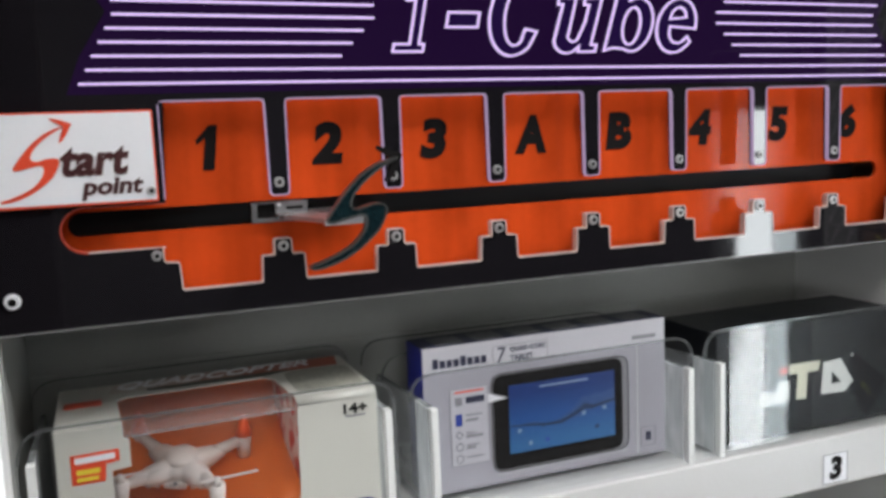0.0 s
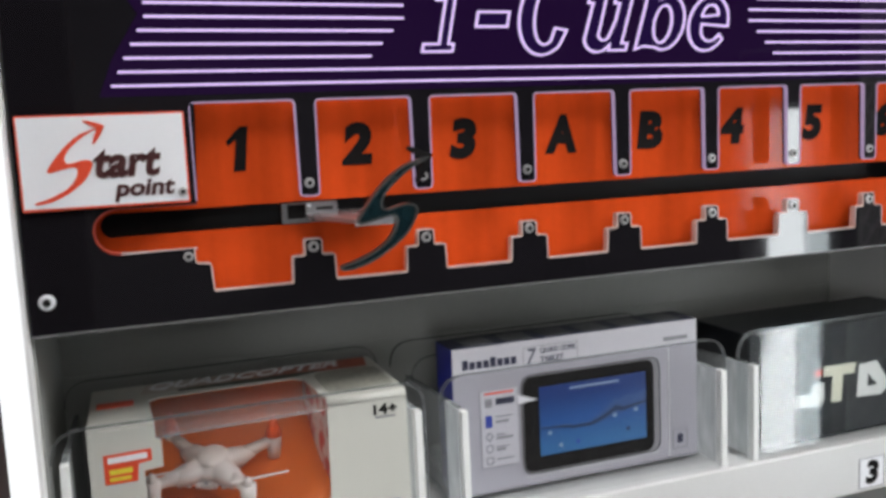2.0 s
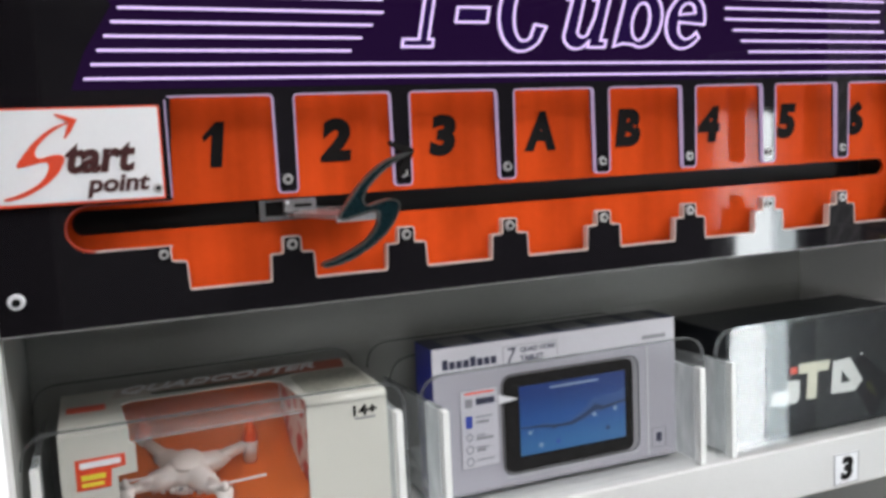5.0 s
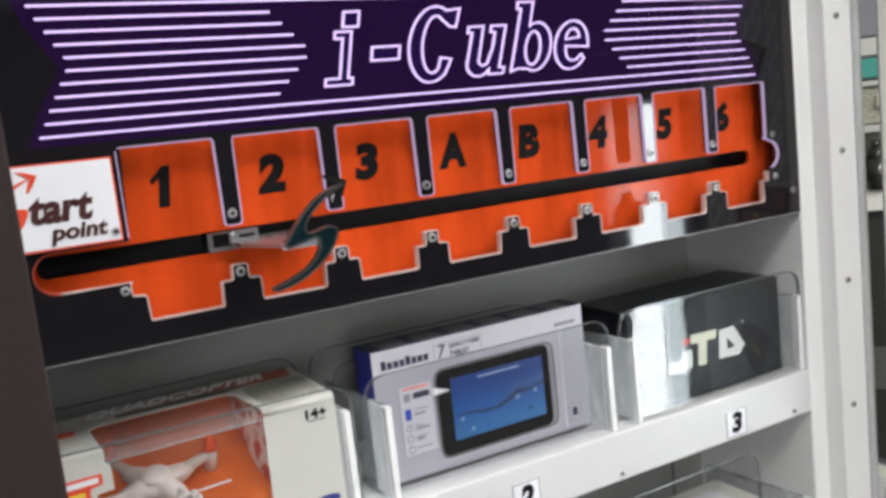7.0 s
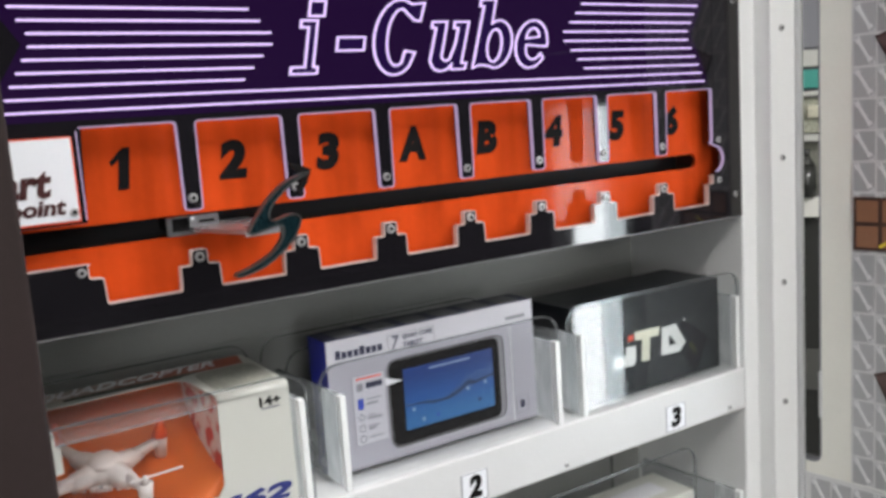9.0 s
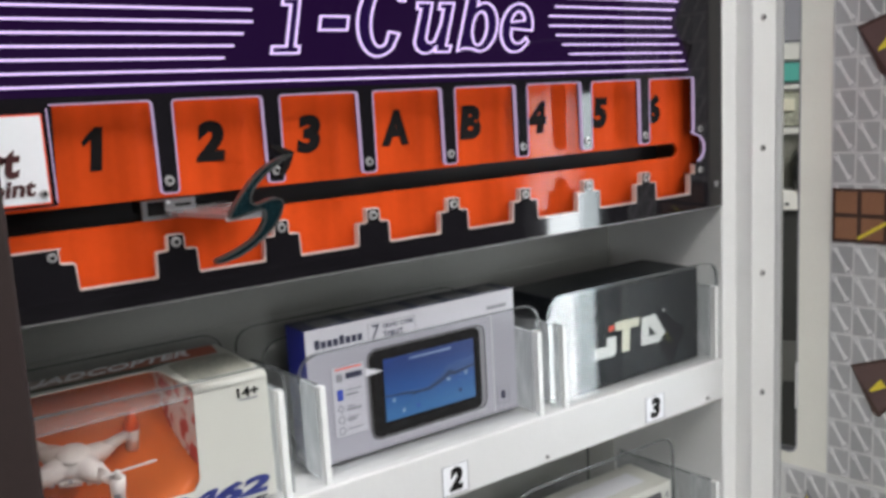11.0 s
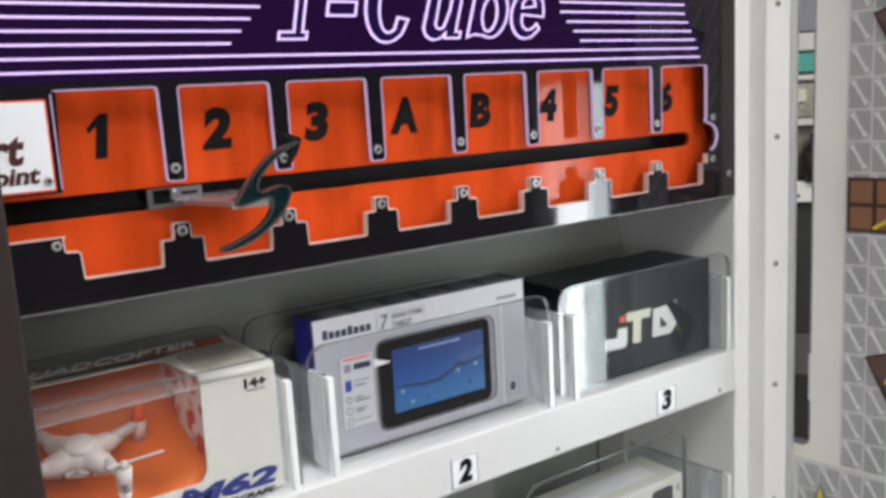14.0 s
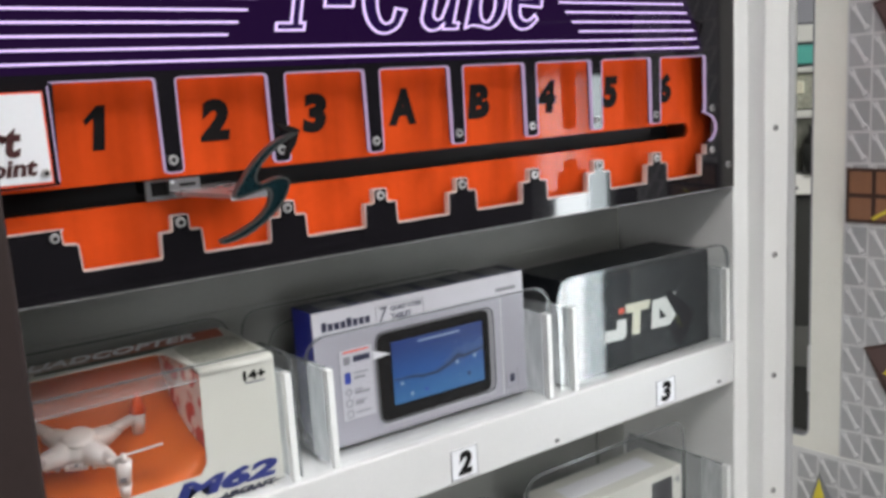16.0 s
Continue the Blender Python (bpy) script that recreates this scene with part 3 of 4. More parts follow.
sign_shape([[(0.2917, 1.02), (0.3055, 1.02), (0.3042, 0.66)] + arc(0.3110, 0.35, 0.0140, 0.36, 102, -115, 14) + [(0.2965, 0.04), (0.2903, 0.0), (0.2950, 0.92), (0.2917, 0.92)],
            arc(0.3085, 0.33, 0.0068, 0.25, 0, 345, 16)])
sign_shape([[(0.3602, 0.30)] + arc(0.3445, 0.34, 0.0157, 0.37, 8, 312, 20) + [(0.3575, 0.12), (0.3545, 0.19)] + arc(0.3470, 0.27, 0.0078, 0.17, 310, 165, 8) + [(0.3392, 0.33)],
            [(0.3387, 0.43)] + arc(0.3450, 0.44, 0.0064, 0.15, 175, 5, 8)])

# orange board behind the sheet, with its long slot
BOARD = 0.018
slot = [(0.5475, 1.3760)] + arc(0.5475, 1.3825, 0.0060, 0.0063, -80, 80, 6) + [(0.5475, 1.3890), (-0.040, 1.3885)] + arc(-0.040, 1.3815, 0.006, 0.0066, 100, 260, 6)
board = part("target_board", plate(rect(-0.060, 0.585, 1.328, 1.460), [slot], BOARD, BOARD + 0.003), ORANGE_BOARD, machine, "orange gloss target board")
# near-black backing stands in for the dark depth behind the slot
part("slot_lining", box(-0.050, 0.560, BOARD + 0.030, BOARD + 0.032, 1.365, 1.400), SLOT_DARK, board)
part("slot_rail", box(-0.048, 0.556, BOARD + 0.012, BOARD + 0.018, 1.3895, 1.3930, 0.0005), RUBBER, board)
part("target_mark", plate([(0.0262, 1.4262), (0.0345, 1.4345), (0.0392, 1.4345), (0.0362, 1.4085), (0.0295, 1.4085), (0.0318, 1.4272), (0.0270, 1.4232)], [], BOARD - 0.0007, BOARD - 0.0001), BLACK_PRINT, board)
for word, c, w in (("2", 0.1040, 0.0195), ("3", 0.1740, 0.0190), ("A", 0.2435, 0.0235), ("B", 0.3125, 0.0208), ("4", 0.3815, 0.0200), ("5", 0.4530, 0.0186), ("6", 0.5210, 0.0186)):
    part("target_mark", text_bm(word, c - w / 2, c + w / 2, 1.4085, 1.4345, BOARD - 0.0004, 0.0003, 0.13, 0.045, False, 0.020), BLACK_PRINT, board)
# light box that closes the space behind the board
part("light_box", plate(rect(-0.070, 0.590, 1.3255, 1.475), [rect(-0.066, 0.586, 1.3275, 1.471)], 0.0055, 0.075), GREY_WALL, machine)
part("light_box_back", box(-0.070, 0.590, 0.076, 0.080, 1.3255, 1.475), BLACK_PRINT, machine)

def smooth_loop(pts, seg=4):
    """A closed outline that runs smoothly through its corners."""
    out, n = [], len(pts)
    for i in range(n):
        a, b, c, d = (Vector(pts[(i + k) % n]) for k in (-1, 0, 1, 2))
        for j in range(seg):
            t = j / seg
            out.append(tuple(0.5 * (2 * b + (c - a) * t + (2 * a - 5 * b + 4 * c - d) * t ** 2 + (3 * b - a - 3 * c + d) * t ** 3)))
    return out


S_CURVE = ((0, 0), (-7.5, -1.8), (-15, -5), (-21.5, -9.5), (-28, -15.5), (-34, -22.5), (-38.5, -28.5), (-40, -31.8), (-37.8, -33), (-30, -31.2), (-23, -29.6),
           (-19.4, -30), (-18.6, -33), (-19.6, -37), (-23, -42), (-28.5, -46.8), (-37, -51), (-45, -54), (-50, -55.2), (-49.4, -57), (-42, -56), (-33, -53),
           (-22, -46.8), (-13, -39), (-8.2, -31), (-7.2, -27), (-9.5, -24.6), (-15, -24.4), (-20, -25.8), (-24, -26.6), (-26.6, -25.2), (-27.0, -22.4), (-25, -18),
           (-20, -12.6), (-13, -7), (-6, -2.8))

# start plate
plate_ob = part("start_plate", plate(rounded(rect(-0.0825, 0.0025, 1.3935, 1.4435), 0.001), [], -0.0032, -0.0004), RED_PRINT, machine, "white start plate with red border")
part("plate_face", box(-0.0815, 0.0015, -0.0036, -0.0030, 1.3948, 1.4426), SIGN_WHITE, plate_ob)
AX, AZ, AK = -0.0412, 1.4362, 0.00069
part("arrow_mark", plate(smooth_loop([(AX + x * AK, AZ + z * AK) for x, z in S_CURVE], 3), [], -0.0040, -0.0037), RED_PRINT, plate_ob, "orange-red arrow")
part("arrow_head", ribbon([(AX - 0.0080, AZ + 0.0038), (AX - 0.0030, AZ + 0.0018), (AX + 0.0006, AZ + 0.0002), (AX - 0.0016, AZ - 0.0042), (AX - 0.0040, AZ - 0.0086)], [0.0008, 0.0024, 0.0030, 0.0026, 0.0008], -0.0041, -0.0037), RED_PRINT, plate_ob)
part("word", text_bm("tart", -0.0460, -0.0112, 1.4092, 1.4250, -0.0037, 0.0004, 0.2, 0.038), MAROON_PRINT, plate_ob)
part("word", text_bm("point", -0.0368, -0.0050, 1.3960, 1.4078, -0.0037, 0.0004, 0.2, 0.032), MAROON_PRINT, plate_ob)
screw(plate_ob, -0.0012, -0.0037, 1.3995, 0.0028)

# pointer on its carriage
OX, PY = POINTER

TIP_Z = 1.4120
s_line = smooth_loop([(OX + x / 1000, TIP_Z + z / 1000) for x, z in S_CURVE], 3)
pointer = part("pointer", plate(s_line, [], PY - 0.0020, PY + 0.0030), POINTER_FACE, machine, "s-shaped arrow pointer with a dark teal gloss face")
part("rim", ribbon(s_line, 0.0011, PY - 0.0027, PY + 0.0022, True), POINTER_RIM, pointer, "dull chrome rim")
head = [(OX - 0.0098, TIP_Z + 0.0060), (OX - 0.0040, TIP_Z + 0.0032), (OX + 0.0012, TIP_Z + 0.0006), (OX - 0.0012, TIP_Z - 0.0055), (OX - 0.0052, TIP_Z - 0.0128)]
part("arrow_head", ribbon(head, [0.0018, 0.0038, 0.0048, 0.0046, 0.0020], PY + 0.0012, PY + 0.0040), BLACK_PRINT, pointer, "dark arrow head")
# steel pusher blade that runs back from the pointer into the slot
blade = bmesh.new()
corners = ((OX - 0.0405, PY + 0.0032), (OX - 0.0125, PY + 0.0032), (OX - 0.0100, BOARD + 0.012), (OX - 0.0560, BOARD + 0.012), (OX - 0.0560, BOARD - 0.022))
ring_v = [[blade.verts.new((x, y, z)) for x, y in corners] for z in (1.3788, 1.3812)]
blade.faces.new(ring_v[0])
blade.faces.new(ring_v[1])
for a in range(5):
    blade.faces.new((ring_v[0][a - 1], ring_v[0][a], ring_v[1][a], ring_v[1][a - 1]))
part("pusher_plate", blade, BLADE_STEEL, pointer, "satin steel pusher plate")
part("plate_lip", box(OX - 0.0408, OX - 0.0125, PY + 0.0026, PY + 0.0034, 1.3774, 1.3813, 0.0003), SIGN_WHITE, pointer, "white front lip")
CARR = OX - 0.0660
frame_bm = plate(rounded(rect(CARR - 0.0035, CARR + 0.0300, 1.3762, 1.3880), 0.0008), [rect(CARR - 0.0003, CARR + 0.0110, 1.3785, 1.3872)], BOARD - 0.0085, BOARD - 0.0060)
carriage = part("carriage", frame_bm, DARK_STEEL, pointer, "grey carriage frame with a black block")
part("block", box(CARR - 0.0001, CARR + 0.0108, BOARD - 0.0060, BOARD + 0.0240, 1.3787, 1.3870, 0.0006), BLACK_PRINT, carriage)
part("slot_cut", box(CARR + 0.0170, CARR + 0.0270, BOARD - 0.0090, BOARD - 0.0084, 1.3832, 1.3850, 0.0002), BLACK_PRINT, carriage)
part("clamp_pin", rod((CARR + 0.0128, BOARD - 0.0092, 1.3862), (CARR + 0.0128, BOARD - 0.0084, 1.3862), 0.0011), SIGN_WHITE, carriage)


# shelves with their lips and number labels
def shelf(z, marks):
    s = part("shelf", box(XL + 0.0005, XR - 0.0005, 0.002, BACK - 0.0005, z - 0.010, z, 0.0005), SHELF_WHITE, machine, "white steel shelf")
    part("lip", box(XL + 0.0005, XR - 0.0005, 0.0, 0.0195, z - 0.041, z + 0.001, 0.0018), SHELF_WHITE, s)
    for word, x in marks:
        lab = part("number_label", box(x - 0.0125, x + 0.0125, -0.0006, 0.0, z - 0.0375, z - 0.0130), SIGN_WHITE, s, "white number sticker")
        part("border", ribbon(rect(x - 0.0122, x + 0.0122, z - 0.0372, z - 0.0133), 0.0006, -0.0008, -0.0005, True), GREY_PRINT, lab)
        part("number", text_bm(word, x - 0.0062, x + 0.0067, z - 0.0345, z - 0.0155, -0.0007, 0.0003, 0.12, 0.045, False, 0.012), BLACK_PRINT, lab)
    for x in (0.3628, 0.5727, 0.150, -0.062):
        screw(s, x, -0.0002, z - 0.0345, 0.0022)
    return s


shelf(SHELF, (("1", 0.040), ("2", 0.2675), ("3", 0.4965)))
shelf(LOWER, (("4", 0.040), ("5", 0.2675), ("6", 0.4965)))


# clear bins
def clear_bin(x0, x1, z, h, hs, f0, f1, depth, inner=(), sheet_mat=DULL_ACRYLIC, group="clear bins on the shelves"):
    t = thing("clear_bin", (x0 + x1) / 2, 0.006, z, "clear acrylic bin with white cut edges on the shelf", "bin", group)
    front = rounded(rect(f0, f1, z + 0.0035, z + h), [0.0, 0.0, 0.018, 0.018], 8)
    f = part("front_plate", plate(front, [], 0.004, 0.007), sheet_mat, t, shadow=False)
    part("plate_edge", ribbon(front[1:], 0.0010, 0.0038, 0.0072), CLEAR_EDGE, f, shadow=False)
    for y in inner:
        f = part("back_plate", plate(front, [], y, y + 0.003), DULL_ACRYLIC, t, shadow=False)
        part("plate_edge", ribbon(front[1:], 0.0006, y - 0.0002, y + 0.0032), CLEAR_EDGE, f, shadow=False)
    for x in (x0, x1):
        side = rounded([(0.008, z + 0.0035), (0.008 + depth, z + 0.0035), (0.008 + depth, z + hs * 0.92), (0.008, z + hs)], [0.0, 0.006, 0.012, 0.004], 5)
        s = part("side_plate", plate(side, [], x - 0.0015, x + 0.0015, lambda a, b, c: (c, a, b)), SIDE_ACRYLIC, t, shadow=False)
        part("plate_edge", box(x - 0.0024, x + 0.0024, 0.0005, 0.0075, z + 0.002, z + hs, 0.0006), ACRYLIC_EDGE, s, "white front edge", shadow=False)
        part("frosted_strip", box(x - 0.0020, x + 0.0020, 0.0078, 0.0330, z + 0.004, z + hs - 0.001, 0.0003), FROSTED, s, "frosted white front strip", shadow=False)
        part("top_edge", ribbon([(0.009, z + hs), (0.004 + depth, z + hs * 0.92)], 0.0010, x - 0.0016, x + 0.0016, False, None, lambda a, b, c: (c, a, b)), CLEAR_EDGE, s, shadow=False)
    part("foot", box(x0 - 0.004, x1 + 0.004, 0.004, 0.008 + depth, z + 0.0005, z + 0.0030, 0.0005), CLEAR_ACRYLIC, t, shadow=False)
    return t


CLEAR_EDGE = clear("acrylic_cut_edge", (0.76, 0.78, 0.78), 0.15, 0.06, 0.35)
for i, (x0, x1, h, hs, f0, f1) in enumerate(BINS):
    clear_bin(x0, x1, SHELF, h, hs, f0, f1, BIN_DEPTH, ((0.117,), (0.063, 0.116), ())[i], CLEAR_ACRYLIC if i == 2 else DULL_ACRYLIC)
for x0, x1, h, hs, f0, f1 in LOW_BINS:
    clear_bin(x0, x1, LOWER, h, hs, f0, f1, 0.13, (0.120,))

# ---- the drone carton ----
BX0, BX1, BY0, BY1, BZ0, BZ1 = -0.064, 0.1255, 0.0125, 0.106, SHELF + 0.0035, 1.2645
c1 = thing("toy_carton", 0.03, 0.06, BZ0, "white toy drone carton with clear window over an orange tray", "carton")
front = [(BX0, BZ0), (BX1, BZ0), (BX1, BZ1 - 0.0035), (0.0745, BZ1 - 0.0035), (0.0735, 1.2030), (0.0690, 1.1960), (-0.0310, 1.1945), (-0.0345, 1.1985), (-0.0345, 1.2390), (-0.0240, 1.2400), (-0.0240, 1.2560), (-0.0270, 1.2575), (-0.0270, BZ1), (BX0, BZ1)]
part("front_face", plate(front, [], BY0, BY0 + 0.0012), CARTON_WHITE, c1)
part("back_face", box(BX0, BX1, BY1 - 0.0012, BY1, BZ0, BZ1), CARTON_WHITE, c1)
part("side_face", box(BX0, BX0 + 0.0012, BY0 + 0.0013, BY1 - 0.0013, BZ0, BZ1), CARTON_WHITE, c1)
part("side_face", box(BX1 - 0.0012, BX1, BY0 + 0.0013, BY1 - 0.0013, BZ0, BZ1), CARTON_WHITE, c1)
topf = [(BX0, BY0), (-0.0270, BY0), (-0.0290, 0.066), (-0.0230, 0.0715), (0.0640, 0.0735), (0.0700, 0.0670), (0.0745, BY0 + 0.0035), (BX1, BY0 + 0.0035), (BX1, BY1), (BX0, BY1)]
tf = part("top_face", plate(topf, [], BZ1, BZ1 + 0.0012, lambda a, b, c: (a, b, c)), CARTON_WHITE, c1)
edge_line = [(BY0 + 0.0035 - 0.0035 * math.sin(a), BZ1 - 0.0035 + 0.0040 * math.cos(a)) for a in (k * math.pi / 12 for k in range(7))]
part("worn_edge", ribbon(edge_line, 0.0010, 0.0745, BX1, False, None, lambda a, b, c: (c, a, b)), CARTON_WHITE, c1, "rounded worn upper edge", True)
# header print behind the window: bands that redden along the carton, with pale slanted lettering
BANDS = ((-0.0340, -0.0050, (0.50, 0.45, 0.41)), (-0.0050, 0.0240, (0.40, 0.30, 0.25)), (0.0240, 0.0520, (0.33, 0.17, 0.12)), (0.0520, 0.0800, (0.36, 0.10, 0.055)), (0.0800, 0.1180, (0.38, 0.075, 0.035)))
for i, (xa, xb, tone) in enumerate(BANDS):
    band = [(xa, 0.0815), (xb, 0.0815), (xb + 0.004, 0.1055), (xa + 0.004, 0.1055)]
    part("header_band", plate(band, [], BZ1 + 0.0012, BZ1 + 0.0014, lambda a, b, c: (a, b, c)), material("header_print", tone, 0.5, grain=0.3, scale=140), tf)
# shadow under the lettering, painted as a dark olive curve
part("header_shadow", plate([(-0.010, 0.0785), (0.030, 0.0770), (0.066, 0.0755), (0.074, 0.0790), (0.090, 0.0835), (0.040, 0.0842), (-0.010, 0.0835)], [], BZ1 + 0.0012, BZ1 + 0.0016, lambda a, b, c: (a, b, c)), SHADOW_OLIVE, tf)
part("word", text_bm("QUADCOPTER", -0.0280, 0.1010, 0.0850, 0.1040, BZ1 + 0.0019, 0.0002, 0.45, 0.022, True), SIGN_WHITE, tf)
part("picture_patch", plate(rounded(rect(0.078, 0.1225, 0.024, 0.0780), 0.010), [], BZ1 + 0.0012, BZ1 + 0.0015, lambda a, b, c: (a, b, c)), material("olive_picture_print", (0.34, 0.34, 0.29), 0.4, grain=0.6, scale=70), tf)
part("red_tag", box(-0.060, -0.038, 0.060, 0.072, BZ1 + 0.0012, BZ1 + 0.0015), RED_PRINT, tf)
# orange tray inside: floor that rises to the back, and its walls
tray = bmesh.new()
low = [(0.0145, 1.180), (0.020, 1.187), (0.045, 1.194), (0.075, 1.212), (0.094, 1.236), (0.1025, 1.262)]
high = [(0.0145, 1.196), (0.018, 1.2105), (0.045, 1.2143), (0.075, 1.2245), (0.094, 1.241), (0.1025, 1.262)]
cols = [(BX0 + 0.003, 0.0), (0.040, 0.0), (0.060, 0.45), (0.0748, 1.0)]
for (xa, ka), (xb, kb) in zip(cols, cols[1:]):
    for i in range(5):
        q = []
        for x, k, j in ((xa, ka, i), (xb, kb, i), (xb, kb, i + 1), (xa, ka, i + 1)):
            q.append(tray.verts.new((x, low[j][0] * (1 - k) + high[j][0] * k, low[j][1] * (1 - k) + high[j][1] * k)))
        tray.faces.new(q)
bmesh.ops.remove_doubles(tray, verts=tray.verts, dist=1e-6)
bmesh.ops.solidify(tray, geom=tray.faces[:], thickness=0.001)
part("tray", tray, ORANGE_CARD, c1, "orange card tray", True)
part("inner_wall", box(0.0750, 0.0762, 0.0145, 0.100, 1.180, 1.262), FLAP_PRINT, c1, "red and white printed flap")
film = bmesh.new()
prof = [(BY0 + 0.0016, 1.196), (BY0 + 0.0016, 1.2585), (BY0 + 0.0040, 1.2630), (0.024, 1.2638), (0.072, 1.2640)]
for (ya, za), (yb, zb) in zip(prof, prof[1:]):
    film.faces.new([film.verts.new(p) for p in ((-0.035, ya, za), (0.074, ya, za), (0.074, yb, zb), (-0.035, yb, zb))])
bmesh.ops.remove_doubles(film, verts=film.verts, dist=1e-6)
for f in film.faces:
    f.material_index = 1 if f.calc_center_median().z > 1.2605 else 0
part("window_film", film, [CLEAR_FILM, TOP_FILM], c1, "clear plastic window film", False, False)
part("film_fold", ribbon([(-0.034, 1.2575), (0.073, 1.2590)], 0.0016, BY0 + 0.0010, BY0 + 0.0014), clear("folded_film", (0.85, 0.80, 0.78), 0.2, 0.16, 0.5), c1, shadow=False)
stick = part("sticker", plate([(-0.0563, 1.2340), (-0.0385, 1.2340), (-0.0375, 1.2440), (-0.0300, 1.2450), (-0.0300, 1.2520), (-0.0563, 1.2515)], [], BY0 - 0.0005, BY0 - 0.0001), RED_PRINT, c1, "red sticker with pale lettering bars")
part("lettering_bar", ribbon([(-0.0540, 1.2480), (-0.0325, 1.2485)], 0.0035, BY0 - 0.0008, BY0 - 0.0004), SIGN_WHITE, stick)
part("lettering_bar", ribbon([(-0.0535, 1.2410), (-0.0410, 1.2412)], 0.0030, BY0 - 0.0008, BY0 - 0.0004), YELLOW_PRINT, stick)
part("lettering_bar", ribbon([(-0.0535, 1.2368), (-0.0420, 1.2370)], 0.0022, BY0 - 0.0008, BY0 - 0.0004), YELLOW_PRINT, stick)
part("age_mark", text_bm("14+", 0.1035, 0.1190, 1.2510, 1.2578, BY0 - 0.0003, 0.0002, 0, 0.022, False, 0.02), BLACK_PRINT, c1)
part("small_print_bar", box(0.1045, 0.1180, BY0 - 0.0004, BY0 - 0.0001, 1.2488, 1.2500), GREY_PRINT, c1)
part("model_mark", text_bm("M62", 0.0500, 0.1212, 1.1818, 1.1945, BY0 - 0.0004, 0.0003, 0.24, 0.028, False, 0.024), MODEL_BLUE, c1)
part("word", text_bm("AIRCRAFT", 0.0790, 0.1190, 1.1756, 1.1796, BY0 - 0.0004, 0.0003, 0.3, 0.03, False, 0.012), NAVY_PRINT, c1)

# the drone lies on the tray
dr = thing("toy_drone", 0.006, 0.055, 1.205, "white toy drone with orange rotor caps in its carton", "toy drone")
TILT_D = Matrix.Translation((0.006, 0.056, 1.2205)) @ Matrix.Rotation(radians(14), 4, "X") @ Matrix.Rotation(radians(-20), 4, "Z")


def drone_part(name, bm, mat, parent, label="", smooth=True):
    bmesh.ops.transform(bm, matrix=TILT_D, verts=bm.verts)
    return part(name, bm, mat, parent, label, smooth)


def star(r_arm, r_waist, z0, z1, grow):
    """Body of the drone: a low four-armed star with hollow flanks."""
    bm = bmesh.new()
    loops = []
    for z, k in ((z0, 0.78), (z0 + 0.35 * (z1 - z0), 1.0), (z0 + 0.7 * (z1 - z0), 0.86), (z1, grow)):
        loop = []
        for i in range(48):
            a = 2 * math.pi * i / 48
            near = max(math.cos(a - d) for d in (0.682, math.pi - 0.682, math.pi + 0.682, -0.682))
            r = r_waist + (r_arm - r_waist) * max(0.0, (near - 0.80) / 0.20) ** 2.2
            loop.append(bm.verts.new((r * k * math.cos(a), r * k * math.sin(a), z)))
        loops.append(loop)
    for la, lb in zip(loops, loops[1:]):
        for i in range(48):
            bm.faces.new((la[i], la[(i + 1) % 48], lb[(i + 1) % 48], lb[i]))
    bm.faces.new(loops[-1])
    bm.faces.new(loops[0][::-1])
    return bm


drone_part("body", star(0.0310, 0.0150, -0.0055, 0.0070, 0.42), DRONE_WHITE, dr)
drone_part("canopy", ball((0, 0.001, 0.0060), 0.0105, 0.0120, 0.0040), DRONE_WHITE, dr)
drone_part("camera_pod", box(-0.004, 0.004, -0.0165, -0.012, -0.0075, -0.003, 0.001), DRONE_WHITE, dr, "", False)
for x in (-0.010, 0.0, 0.010):
    drone_part("vent", box(x - 0.0014, x + 0.0014, -0.0165, -0.0140, -0.0050, -0.0030, 0.0004), GREY_PRINT, dr, "", False)
# teeth along the front edge
for k in range(7):
    x = -0.0165 + 0.0055 * k
    drone_part("tooth", box(x - 0.0014, x + 0.0014, -0.0168, -0.0130, -0.0066, -0.0040, 0.0005), DRONE_WHITE, dr, "", False)
for sx, sy in ((1, 1), (1, -1), (-1, 1), (-1, -1)):
    px, py = (0.0345 if sy > 0 else 0.0292) * sx, 0.0285 * sy
    a = drone_part("arm", rod((0.016 * sx, 0.013 * sy, 0.0), (px, py, 0.0025), 0.0046, 0.0030, 10), DRONE_WHITE, dr)
    drone_part("motor", rod((px, py, -0.0105), (px, py, 0.0060), 0.0042, 0.0052, 14), DRONE_WHITE, a)
    if sy < 0:
        drone_part("hub", rod((px, py, 0.0058), (px, py, 0.0112), 0.0030, 0.0016, 12), DRONE_WHITE, a)
    if sy > 0:
        drone_part("cap", rod((px, py, 0.0060), (px, py, 0.0205), 0.0056, 0.0012, 14), DRONE_ORANGE, a, "orange rotor cap")
    else:
        drone_part("leg", rod((px, py, -0.0105), (px * 1.02, py * 1.04, -0.0215), 0.0046, 0.0024, 12), DRONE_WHITE, a)
        drone_part("lamp_window", box(px - 0.0020, px + 0.0020, py - 0.0052, py - 0.0040, -0.0065, -0.0030, 0.0003), GREY_PRINT, a, "dark lamp window", False)
        blade = box(-0.010, 0.0255, -0.0010, 0.0010, 0.0096, 0.0103, 0.0003)
        bmesh.ops.transform(blade, matrix=Matrix.Translation((px, py, 0)) @ Matrix.Rotation(radians(24), 4, "Z"), verts=blade.verts)
        drone_part("rotor_blade", blade, DRONE_WHITE, a, "", False)

# ---- the tablet carton ----
TX, TY = 0.1630, 0.0285
TZ = SHELF + 0.0035
